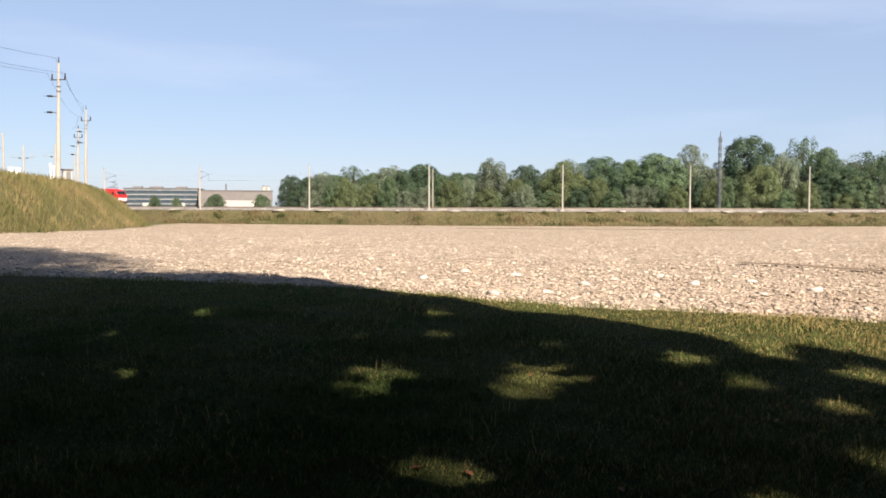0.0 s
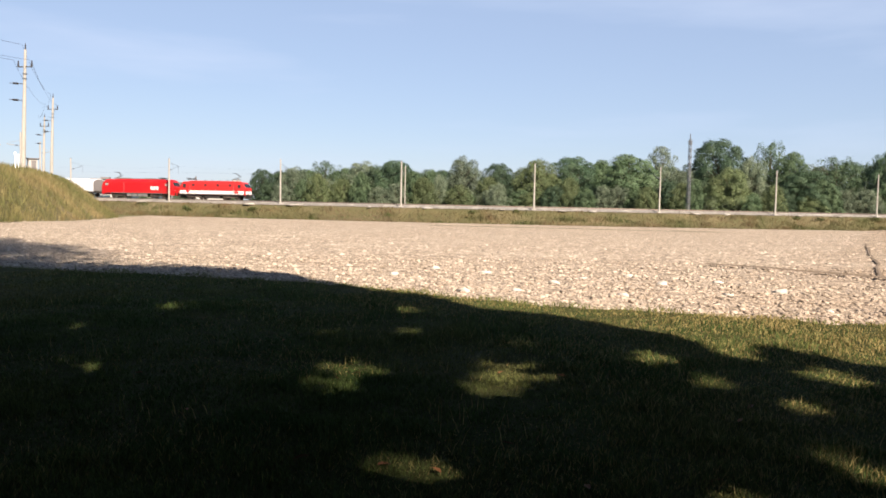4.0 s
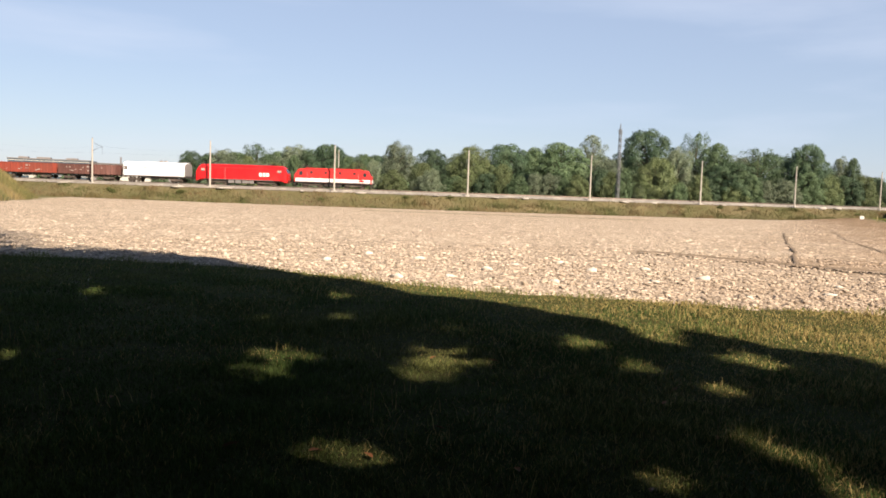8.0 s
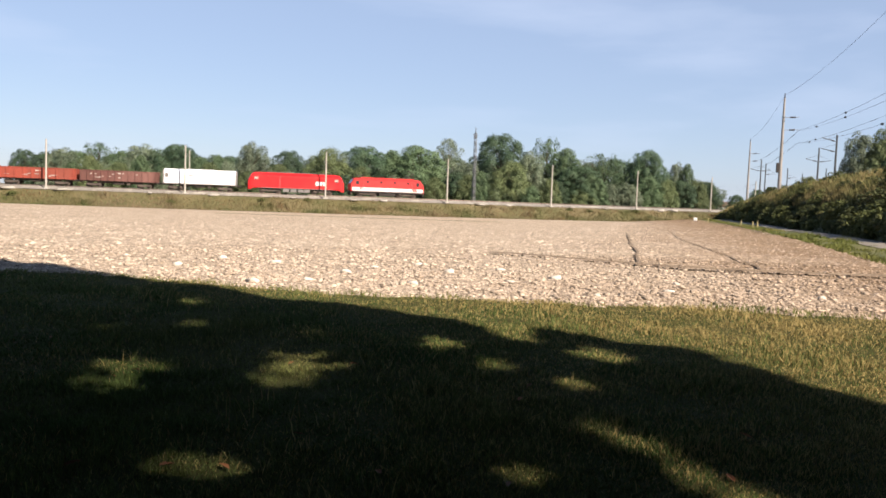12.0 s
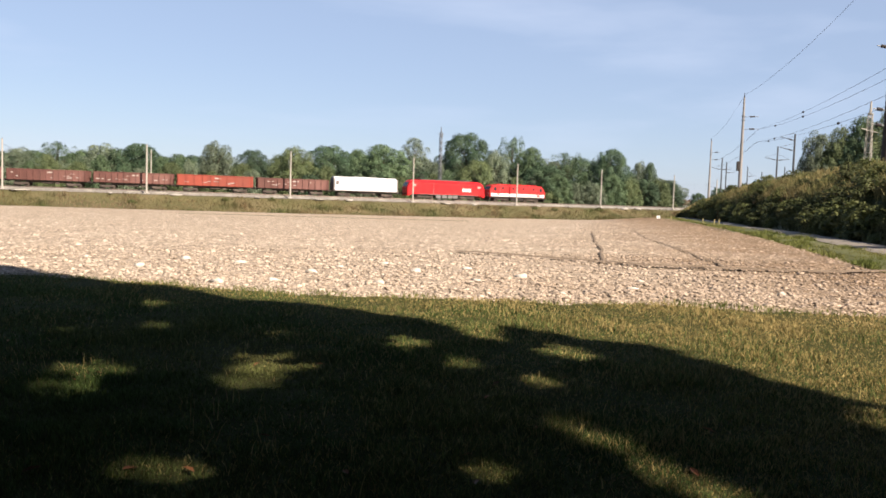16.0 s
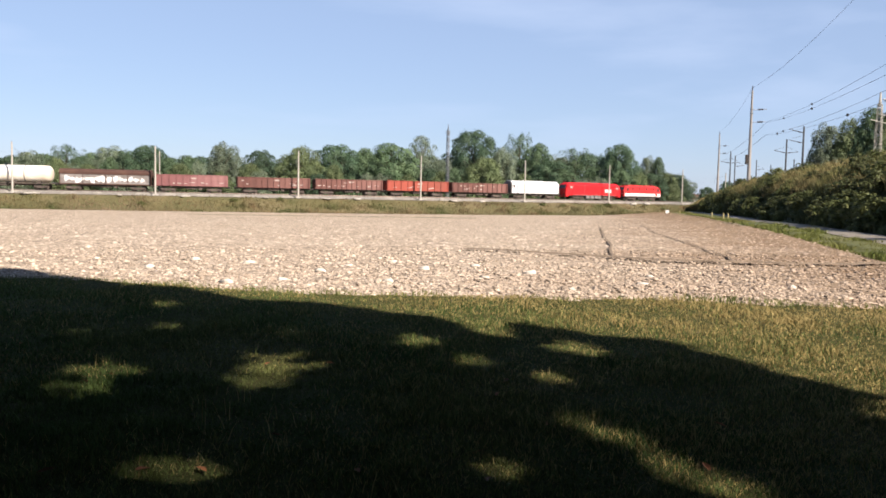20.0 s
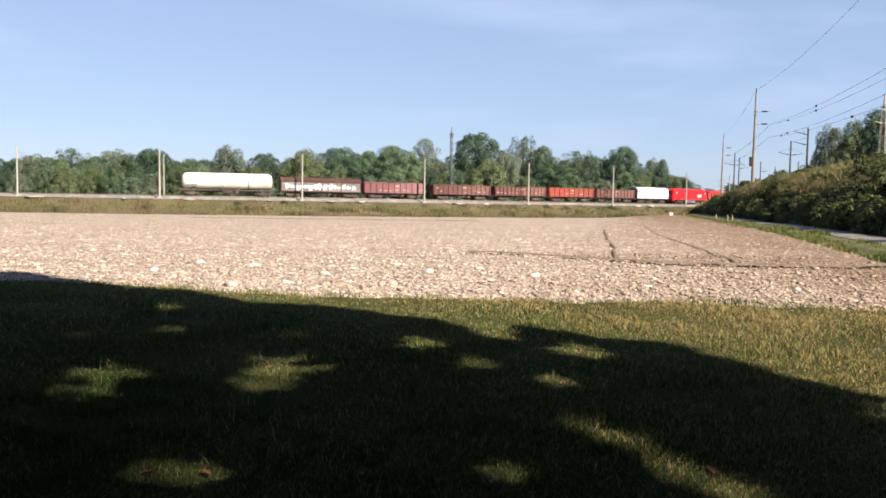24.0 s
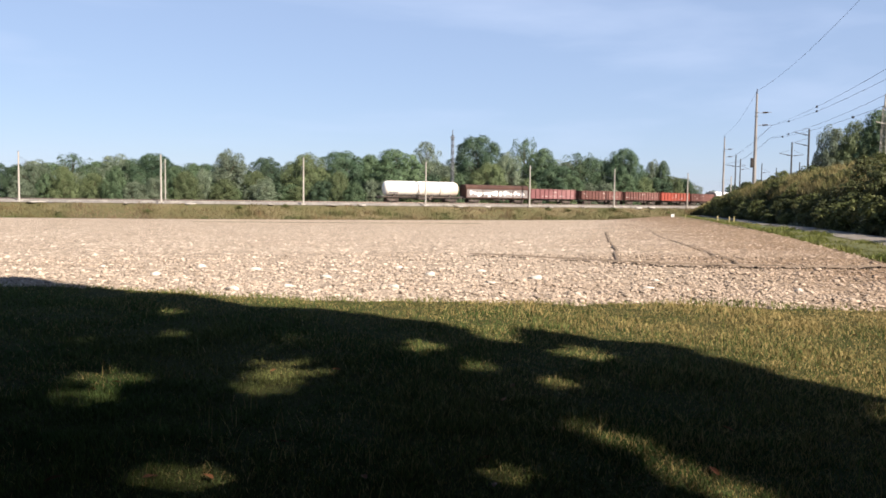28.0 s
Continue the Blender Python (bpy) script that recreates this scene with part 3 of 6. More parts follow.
# single large stones that stand out near the edge of the grass
STONES = [(2.68, 14.9, 0.2), (4.66, 17.0, 0.17), (4.8, 15.0, 0.16), (0.52, 18.4, 0.17), (5.28, 13.0, 0.14), (1.76, 13.3, 0.13), (0.83, 13.05, 0.15), (1.55, 17.1, 0.16), (6.55, 13.8, 0.15), (9.75, 10.5, 0.15), (5.92, 11.0, 0.11), (-0.4, 16.5, 0.14), (3.4, 12.6, 0.12), (7.6, 11.6, 0.12), (3.5, 16.2, 0.13), (-1.6, 19.2, 0.15), (8.6, 12.9, 0.12), (6.1, 15.6, 0.13)]
for x, y, r in STONES:
    sv, sf = clods(np.zeros((1, 3)), np.array([r * 0.72]))
    lone("field_stone", array_mesh("field_stone", sv, sf, M_STONE), M_STONE, "large pale stone lying on the ploughed soil", "stone", "stones in the field", m=pose(x, y, soil_z(x, y) + r * 0.16))


rut = Builder()
strip(rut, [(8.0, 21.2), (9.0, 19.45), (9.63, 18.3), (10.2, 17.05), (10.85, 15.9), (11.9, 15.35), (12.8, 15.15), (13.6, 14.6), (14.9, 14.4), (16.7, 14.6)], 0.2, 0.03, 0.05)
strip(rut, [(11.6, 15.5), (12.8, 15.1), (13.6, 14.55), (14.9, 14.35), (16.7, 14.55)], 0.26, 0.03, 0.055)
strip(rut, [(10.1, 16.8), (12.75, 21.2), (17.2, 29.2), (23.9, 41.1)], 0.1, 0.01, 0.04)
strip(rut, [(12.6, 15.3), (13.6, 16.9), (16.6, 22.65), (21.6, 32.3), (30.0, 46.0)], 0.08, 0.008, 0.035)
lone("wheel_ruts", rut, M_RUT, "dark wheel ruts across the ploughed soil", "ruts", kind="structure")


def on_lawn(x, y):
    return y < lawn_edge(x) + 0.15 * rng.normal() and x * ACROSS[0] + y * ACROSS[1] < 5.5


bp_ = scatter(380000, on_lawn, 2.6, 18.0, 0.85)
ring_r, ring_a = 9 * np.sqrt(rng.uniform(size=36000)), rng.uniform(0, 2 * np.pi, 36000)
ring = np.column_stack([ring_r * np.sin(ring_a), ring_r * np.cos(ring_a)])
sector = (np.abs(np.degrees(np.arctan2(ring[:, 0], ring[:, 1])) - 6.5) < 48.5) & (ring_r > 2.6)
bp_ = np.concatenate([bp_, ring[~sector]])
N_BLADE = len(bp_)
patch = np.array([noise.noise((x * 0.8, y * 0.8, 1)) for x, y in bp_])
keep_b = rng.uniform(-3.2, 0.1, N_BLADE) < patch
bp_ = bp_[keep_b]
bd = np.hypot(bp_[:, 0], bp_[:, 1])
bz = np.array([ground_z(x, y) + 0.01 + 0.03 * noise.noise((x * 0.6, y * 0.6, 2)) for x, y in bp_])
tuft_b = np.array([noise.noise((x * 3.1, y * 3.1, 21)) for x, y in bp_])
bh = rng.uniform(0.016, 0.036, len(bp_)) * np.clip(1 + 1.2 * tuft_b, 0.7, 2.2) * np.clip(1.15 + 1.5 * patch[keep_b], 0.8, 2.0) * (1 + 1.0 * (rng.uniform(size=len(bp_)) > 0.98))
from_edge = np.array([lawn_edge(x) for x in bp_[:, 0]]) - bp_[:, 1]
dry_noise = np.array([noise.noise((x * 0.45, y * 0.6, 6)) for x, y in bp_])
# more straw rightward and at the edge: drier grass, its paleness also painting sunlight
dry = rng.uniform(size=len(bp_)) < 0.03 + 0.14 * np.clip(bp_[:, 0] - 0.6, 0, 1) + 0.12 * np.clip(bp_[:, 0] - 2.0, 0, 5) * np.clip((from_edge - 0.9) / 2.5, 0.7, 1) + 0.55 * np.clip(1 - from_edge / 3.2, 0, 1) * np.clip(bp_[:, 0] + 2.0, 0.2, 1) + np.where(bp_[:, 0] < 1, 0.22, 0.42) * dry_noise
for mask, mat, name, text in ((~dry, M_BLADE, "lawn_grass", "short patchy green grass"), (dry, M_DRY, "dry_lawn_grass", "short straw-coloured dry grass")):
    gv, gf = blades(np.column_stack([bp_, bz])[mask], bh[mask], (0.003 + bd * 0.0006)[mask], 1.2)
    lone(name, array_mesh(name, gv, gf, mat), mat, text, "grass", kind="stuff")
tp_ = scatter(2600, on_lawn, 2.7, 16.0, 0.95)
tz_ = np.array([ground_z(x, y) + 0.01 for x, y in tp_])
tb_ = np.array([max(noise.noise((x * 0.9, y * 0.9, 12)) + 0.5, 0.2) for x, y in tp_])
gv, gf = blades(np.column_stack([tp_, tz_]), rng.uniform(0.07, 0.17, 2600) * tb_, np.full(2600, 0.006), 0.9)
lone("tall_lawn_grass", array_mesh("tall_lawn_grass", gv, gf, M_DRY), M_DRY, "single long straw-pale grass stalks standing in the lawn", "grass", kind="stuff")
sp_ = scatter(5200, on_lawn, 2.7, 13.0, 0.95)
sn_ = np.array([noise.noise((x * 1.6, y * 1.6, 31)) for x, y in sp_])
sp_, sn_ = sp_[sn_ > -0.1], sn_[sn_ > -0.1]
sz_ = np.array([ground_z(x, y) + 0.01 for x, y in sp_])
gv, gf = blades(np.column_stack([sp_, sz_]), rng.uniform(0.05, 0.11, len(sp_)) * (0.7 + sn_), 0.004 + 0.0004 * np.hypot(sp_[:, 0], sp_[:, 1]), 0.7)
lone("long_lawn_grass", array_mesh("long_lawn_grass", gv, gf, M_VERGE), M_VERGE, "longer green grass tufts standing out of the lawn", "grass", kind="stuff")
n = 4500
ex = rng.uniform(-12, 14, n)
tuft = np.array([max(noise.noise((x * 1.3, 0.5, 4)) + 0.25, 0.05) for x in ex])
ey = np.array([lawn_edge(x) for x in ex]) + rng.normal(0, 0.18, n) + tuft * 0.15
ez = np.array([ground_z(x, y) for x, y in zip(ex, ey)])
gv, gf = blades(np.column_stack([ex, ey, ez]), rng.uniform(0.03, 0.075, n) * (0.6 + tuft * 1.6), np.full(n, 0.012), 0.9)
lone("edge_grass", array_mesh("edge_grass", gv, gf, M_VERGE), M_VERGE, "ragged tufts of grass along the edge of the ploughed soil", "grass", kind="stuff")


def dead_leaf():
    b = Builder()
    out = [(-0.5, 0, 0), (-0.3, 0.17, 0.05), (0.0, 0.26, 0.09), (0.32, 0.16, 0.04), (0.5, 0, 0.02), (0.3, -0.17, 0.07), (0.0, -0.24, 0.11), (-0.3, -0.16, 0.05), (0, 0, 0)]
    return b.add(out, [(8, i, (i + 1) % 8) for i in range(8)]).mesh("fallen_leaf", M_DEAD)


leaf_me = dead_leaf()
LEAVES = [(2.45, 5.55, 0.11), (2.22, 5.18, 0.1), (1.26, 6.5, 0.1), (-0.14, 4.21, 0.14), (0.14, 4.13, 0.13), (3.1, 5.62, 0.1), (-0.6, 4.32, 0.11), (0.58, 4.62, 0.1), (2.24, 4.41, 0.11), (7.13, 6.8, 0.1), (4.39, 9.38, 0.1), (5.27, 8.47, 0.1), (-1.5, 5.3, 0.1), (3.3, 4.1, 0.12), (4.2, 5.6, 0.1), (-2.2, 6.4, 0.1), (1.6, 4.0, 0.1), (-0.6, 6.3, 0.09), (-1.3, 8.0, 0.1), (0.9, 3.9, 0.1), (2.7, 3.45, 0.12), (1.5, 3.6, 0.1), (0.1, 7.6, 0.09), (2.0, 7.1, 0.1), (0.75, 6.6, 0.09), (-0.45, 6.5, 0.1), (3.8, 6.6, 0.1), (-2.8, 4.9, 0.11)]
for x, y, r in LEAVES:
    ob = lone("fallen_leaf", leaf_me, M_DEAD, "curled reddish-brown fallen leaf on the grass", "leaf", "fallen leaves", m=pose(x, y, ground_z(x, y) + 0.035, rng.uniform(-14, 14), rng.uniform(-14, 14), rng.uniform(0, 360)) @ Matrix.Diagonal((r * 0.85, r * 0.6, r * 0.8, 1)))


# ---- railway bank of the branch line ----
def arc_strip(name, radii, s0, s1, step, mat, label, category, jitter=0.0):
    """A ribbon along the track; radii: (radius, height) across it."""
    n = int((s1 - s0) / step)
    vs, k = [], len(radii)
    for i in range(n + 1):
        s = s0 + (s1 - s0) * i / n
        for r, z in radii:
            vs.append(arc(s, r + jitter * noise.noise((s * 0.3, r, 0)), z + jitter * 0.4 * noise.noise((s * 0.4, r, 5))))
    fs = [(i * k + j, i * k + j + k, i * k + j + k + 1, i * k + j + 1) for i in range(n) for j in range(k - 1)]
    me = array_mesh(name, np.array(vs), np.array(fs), mat)
    me.polygons.foreach_set("use_smooth", [True] * len(me.polygons))
    return tagged(new(name, me), label, category, kind="structure")


S0, S1 = -330.0, 300.0
arc_strip("railway_bank", [(252.5, FIELD_Z - 0.5), (249.0, FIELD_Z + 0.05), (247.0, -1.35), (245.0, -0.35), (243.6, BANK_Z - 0.05), (242.0, BANK_Z), (236.0, BANK_Z), (233.0, BANK_Z - 0.3), (226.0, FIELD_Z - 0.4)], S0, S1, 2.0, M_BANK, "grassy railway bank with dry weeds", "bank", 0.25)
arc_strip("service_path", [(243.4, BANK_Z + 0.03), (243.0, BANK_Z + 0.1), (240.9, BANK_Z + 0.1), (240.6, BANK_Z + 0.02)], S0, S1, 2.0, M_BALLAST, "pale gravel strip beside the track", "path", 0.12)
arc_strip("ballast_bed", [(241.3, BANK_Z + 0.02), (240.2, 1.0), (236.8, 1.0), (235.6, BANK_Z + 0.02)], S0, S1, 1.5, M_BALLAST, "grey ballast bed of the railway track", "ballast", 0.06)
for r in (R_TRACK + 0.75, R_TRACK - 0.75):
    arc_strip("rail", [(r - 0.06, 1.06), (r - 0.035, 1.2), (r - 0.035, RAIL_Z), (r + 0.035, RAIL_Z), (r + 0.035, 1.2), (r + 0.06, 1.06)], S0, S1, 3.0, M_RAIL, "steel railway rail with rusty flanks", "rail")
sl = Builder()
for i in range(int((S1 - S0) / 0.65)):
    s = S0 + i * 0.65
    m = arc_pose(s, R_TRACK, 1.0)
    sl.add([m @ Vector(q) for q in ((-0.12, -1.3, 0), (0.12, -1.3, 0), (0.12, 1.3, 0), (-0.12, 1.3, 0), (-0.1, -1.3, 0.07), (0.1, -1.3, 0.07), (0.1, 1.3, 0.07), (-0.1, 1.3, 0.07))], [(0, 1, 5, 4), (1, 2, 6, 5), (2, 3, 7, 6), (3, 0, 4, 7), (4, 5, 6, 7)])
lone("sleepers", sl, M_SLEEPER, "concrete sleepers under the rails", "sleepers", kind="stuff")

# weeds on the bank
n = 40000
ws = rng.uniform(-150, 125, n)
wr = rng.uniform(243.3, 250.0, n)
wz = np.interp(wr, [243.3, 245, 247, 249, 250], [BANK_Z, -0.35, -1.35, FIELD_Z + 0.05, FIELD_Z])
wxy = np.array([arc(s, r)[:2] for s, r in zip(ws, wr)])
clump = np.array([noise.noise((s * 0.22, r * 0.5, 3)) for s, r in zip(ws, wr)])
wh = (rng.uniform(0.1, 0.42, n) + np.maximum(clump, 0) * 1.3) * np.where(wr < 244.2, 0.55, 1)
gv, gf = blades(np.column_stack([wxy, wz]), wh, rng.uniform(0.05, 0.12, n), 0.9)
lone("bank_weeds", array_mesh("bank_weeds", gv, gf, M_WEED), M_WEED, "tufts of half-dry weeds and grass along the bank", "weeds", kind="stuff")


# ---- main line banks on both sides ----
def ribbon(name, lines, mat, label, category, jitter=0.3):
    """A surface through lines of equally many plan points."""
    k = len(lines[0])
    vs = [(x + jitter * noise.noise((x * 0.15, y * 0.15, 1)), y, z + jitter * noise.noise((x * 0.2, y * 0.2, 8))) for line in lines for x, y, z in line]
    fs = [(i * k + j, i * k + j + 1, (i + 1) * k + j + 1, (i + 1) * k + j) for i in range(len(lines) - 1) for j in range(k - 1)]
    me = array_mesh(name, np.array(vs), np.array(fs), mat)
    me.polygons.foreach_set("use_smooth", [True] * len(me.polygons))
    return tagged(new(name, me), label, category, kind="structure")


MAIN_Z = 4.45
L_T = [0, 1, 2, 3, 4, 5, 6, 7, 8]
L_CREST = ([-95, -64, -50, -44, -49, -58, -67, -98, -140], [20, 38, 57, 76, 100, 124, 148, 172, 203])
L_TOE = ([-75, -50, -39, -36, -38, -44, -52, -75, -115], [5, 30, 56, 70, 90, 115, 141, 160, 190])
left_lines = []
for q in np.linspace(0, 1, 7):
    line = []
    for t in np.linspace(0, 8, 60):
        cx_, cy_ = np.interp(t, L_T, L_CREST[0]), np.interp(t, L_T, L_CREST[1])
        tx_, ty_ = np.interp(t, L_T, L_TOE[0]), np.interp(t, L_T, L_TOE[1])
        z0 = ground_z(tx_, ty_) - 0.15
        line.append((tx_ + (cx_ - tx_) * q, ty_ + (cy_ - ty_) * q, z0 + (MAIN_Z - z0) * math.sin(q * math.pi / 2) ** 1.1))
    left_lines.append(line)
left_lines.append([(x - 9, y + 1, MAIN_Z) for x, y, z in left_lines[-1]])
left_lines.append([(x - 9, y + 3, -2.3) for x, y, z in left_lines[-1]])
ribbon("bank_left", left_lines, M_BANK, "high grassy railway bank with yellowing grass", "bank")

R_W = [-60, 0, 20, 40, 60, 80, 100, 130, 165, 190, 200, 208, 214]
R_CREST_V = [16.5, 16.5, 16.4, 16.3, 16.2, 16.0, 15.6, 14.6, 13.8, 12.9, 11.6, 9.6, 8.0]
R_TOP = [4.0, 4.0, 4.0, 4.05, 4.25, 4.4, 4.45, 4.15, 3.2, 2.35, 1.4, 0.1, -1.0]
R_TOE_V = [9.7, 9.7, 9.7, 9.7, 9.7, 9.7, 9.7, 9.6, 9.3, 8.4, 7.8, 7.2, 6.8]
right_lines = []
for q in np.linspace(0, 1, 7):
    line = []
    for w in np.linspace(-60, 214, 90):
        toe_v, crest_v, top = (float(np.interp(w, R_W, r)) for r in (R_TOE_V, R_CREST_V, R_TOP))
        z0 = right_z(w) - 0.1
        line.append(along(w, toe_v + (crest_v - toe_v) * q, z0 + (top - z0) * math.sin(q * math.pi / 2) ** 0.95))
    right_lines.append(line)
right_lines.append([(x + 10, y - 6, max(z, 3.9)) for x, y, z in right_lines[-1]])
right_lines.append([(x + 14, y - 9, -1.5) for x, y, z in right_lines[-1]])
ribbon("bank_right", right_lines, M_WEED_SHADED, "high overgrown railway bank beside the lane", "bank")
lane = [[along(w, v, right_z(w) + dz) for w in np.linspace(-60, 215, 80)] for v, dz in ((7.7, 0.0), (7.95, 0.06), (8.65, 0.09), (9.4, 0.07), (9.8, -0.04))]
ribbon("lane", lane, M_ROAD, "narrow worn asphalt lane along the foot of the bank", "road", 0.05)
verge = [[along(w, v, (right_z(w) - 0.1) + dz) for w in np.linspace(-60, 190, 80)] for v, dz in ((5.5, -0.1), (6.0, 0.07), (6.9, 0.12), (7.9, 0.06))]
ribbon("verge", verge, M_GROUND, "grassy verge between the field and the lane", "verge", 0.1)

# grass of the verge and of both banks
n = 30000
vw = 16 * (190 / 16) ** rng.uniform(size=n)
vv = rng.uniform(5.6, 7.95, n) + np.interp(vw, [16, 75, 170], [0, 0, -1.2])
vp = np.array([along(w, v, right_z(w) - 0.08) for w, v in zip(vw, vv)])
vclump = np.array([max(noise.noise((w * 0.45, v * 0.9, 2)) + 0.5, 0.15) for w, v in zip(vw, vv)])
gv, gf = blades(vp, rng.uniform(0.1, 0.34, n) * vclump * np.interp(vw, [16, 60, 100], [1, 0.9, 0.5]), 0.012 + vw * 0.0008, 0.8)
lone("verge_grass", array_mesh("verge_grass", gv, gf, M_VERGE), M_VERGE, "green roadside grass along the lane", "grass", kind="stuff")

LN = np.array(left_lines)
n = 42000
ti = rng.uniform(8, 58.99, n)
qi = rng.uniform(0, 6.3, n)
i0, j0 = qi.astype(int), ti.astype(int)
fi, fj = (qi - i0)[:, None], (ti - j0)[:, None]
tp = LN[i0, j0] * (1 - fi) * (1 - fj) + LN[i0 + 1, j0] * fi * (1 - fj) + LN[i0, j0 + 1] * (1 - fi) * fj + LN[i0 + 1, j0 + 1] * fi * fj
gv, gf = blades(tp - [0, 0, 0.1], rng.uniform(0.35, 1.0, n), rng.uniform(0.03, 0.08, n), 0.75)
lone("bank_tall_grass", array_mesh("bank_tall_grass", gv, gf, M_TALL), M_TALL, "tall yellow-green grass covering the bank", "grass", kind="stuff")

RN = np.array(right_lines)
for low, high, count, mat, hs, name, text in ((0.0, 4.0, 30000, M_WEED_SHADED, (0.2, 0.8), "bank_rough_grass", "rough half-dry weeds on the lower bank"), (1.8, 6.5, 44000, M_TALL, (0.5, 1.3), "bank_dry_grass", "tall golden dry grass along the top of the bank")):
    ti = np.minimum(20 + 69 * rng.uniform(size=count) ** 1.25, 88.99)
    qi = rng.uniform(low, high, count)
    i0, j0 = qi.astype(int), ti.astype(int)
    fi, fj = (qi - i0)[:, None], (ti - j0)[:, None]
    tp = RN[i0, j0] * (1 - fi) * (1 - fj) + RN[i0 + 1, j0] * fi * (1 - fj) + RN[i0, j0 + 1] * (1 - fi) * fj + RN[i0 + 1, j0 + 1] * fi * fj
    gv, gf = blades(tp - [0, 0, 0.1], rng.uniform(*hs, count), rng.uniform(0.04, 0.11, count), 0.6)
    lone(name, array_mesh(name, gv, gf, mat), mat, text, "grass", kind="stuff")


# ---- trees ----
def make_tree(name, label, mat, h, half, clusters, per, leaf, low=0.15, top=1.0, airy=0.0, spike=0.0, category="tree", group="trees behind the railway", bark=M_BARK):
    """A tree of height h and crown half-width half: trunk, limbs and a crown of leaf clumps in uneven clusters."""
    ob = thing(name, label, category, group)
    tb = Builder()
    tb.rod((0, 0, -0.3), (0.1, 0.05, h * 0.35), h * 0.028, h * 0.02, 9)
    tb.rod((0.1, 0.05, h * 0.35), (0.0, 0.1, h * 0.85), h * 0.02, h * 0.004, 7)
    centres = []
    for i in range(clusters):
        k = (i + 0.5) / clusters
        z = h * (low + (top - low) * k * 0.93)
        u = (k - 0.38) / (0.62 if k > 0.38 else 0.5)
        rad = half * math.sqrt(max(1 - u * u, 0.03)) * rng.uniform(0.5, 1.04)
        a = i * 2.4 + rng.uniform(-0.5, 0.5)
        c = np.array([rad * math.cos(a), rad * math.sin(a), z + spike * half * rng.uniform(-0.3, 0.1)])
        centres.append((c, half * rng.uniform(0.15, 0.3) / (1 + 0.25 * spike)))
        if i % 3 == 0:
            tb.rod((0.05, 0.05, max(z * 0.72, h * 0.12)), tuple(c), h * 0.009, h * 0.002, 5)
    for i in range(9):
        k = (i + 0.5) / 9
        u = (k - 0.38) / (0.62 if k > 0.38 else 0.5)
        w = half * math.sqrt(max(1 - u * u, 0.03))
        a = i * 2.4
        centres.append((np.array([0.3 * w * math.cos(a), 0.3 * w * math.sin(a), h * (low + (top - low) * k * 0.85)]), w * 0.5))
    part("trunk", tb, bark, ob)
    pts, faces_to = [], []
    for c, r in centres:
        m = int(per * (r / (half * 0.23)) ** 1.7 * (1 - airy * rng.uniform()))
        out = np.array([c[0], c[1], (c[2] - h * 0.4) * 0.5]) / half
        d = rng.normal(size=(m, 3)) + out * 0.8 + [0, 0, 0.35]
        d /= np.linalg.norm(d, axis=1)[:, None]
        faces_to.append(d + [0, 0, 0.2])
        lump = 1 + 0.13 * rng.normal(size=(m, 1))
        d = d * np.clip(lump, 0.4, 1.4) * r
        d[:, 2] *= 0.85 + spike * 0.6
        pts.append(c + d)
    pts, faces_to = np.concatenate(pts), np.concatenate(faces_to)
    pts[:, 2] = np.maximum(pts[:, 2], 0.1)
    v, f = leaf_cards(pts, rng.uniform(0.6, 1.4, len(pts)) * leaf, 0.5, faces_to)
    part("crown", array_mesh("crown", v, f, mat), mat, ob)
    return ob


def put_tree(src, first, x, y, z, sx, sz, turn):
    m = pose(x, y, z, 0, 0, turn) @ Matrix.Diagonal((sx, sx, sz, 1))
    if first:
        src.matrix_basis = m
        return src
    ob = copy_thing(src, Matrix())
    ob.matrix_basis = m
    return ob


KINDS = {
    "mid": make_tree("broadleaf_tree", "leafy mid-green broadleaf tree behind the railway", M_LEAF, 10, 3.6, 95, 240, 0.19),
    "dark": make_tree("broadleaf_tree", "dense dark-green broadleaf tree behind the railway", M_LEAF_DARK, 10, 3.8, 105, 240, 0.19, low=0.1),
    "grey": make_tree("willow_tree", "grey-green willow-like tree behind the railway", M_LEAF_GREY, 10, 3.4, 90, 220, 0.19, airy=0.2, spike=0.35),
    "olive": make_tree("olive_green_tree", "broad tree with yellowish olive foliage", M_LEAF_OLIVE, 10, 4.0, 95, 240, 0.19, low=0.05, spike=0.15),
    "airy": make_tree("poplar_tree", "tall loose grey-green poplar rising above the others", M_LEAF_GREY, 10, 2.9, 70, 160, 0.17, low=0.2, airy=0.35, spike=0.3),
    "tall": make_tree("ash_tree", "tall feathery green tree behind the railway", M_LEAF, 10, 3.0, 90, 190, 0.16, low=0.15, top=0.95, airy=0.25, spike=1.5),
}
HALF = {"mid": 4.3, "dark": 4.5, "grey": 4.1, "olive": 4.6, "airy": 3.0, "tall": 3.7}
used = set()


def track_distance(az):
    """How far the track is from the viewpoint along a bearing."""
    ux, uy = math.sin(radians(az)), math.cos(radians(az))
    b = ux * CENTRE[0] + uy * CENTRE[1]
    q = b * b - (CENTRE[0] ** 2 + CENTRE[1] ** 2 - R_TRACK ** 2)
    return b - math.sqrt(q) if q > 0 else 0.0


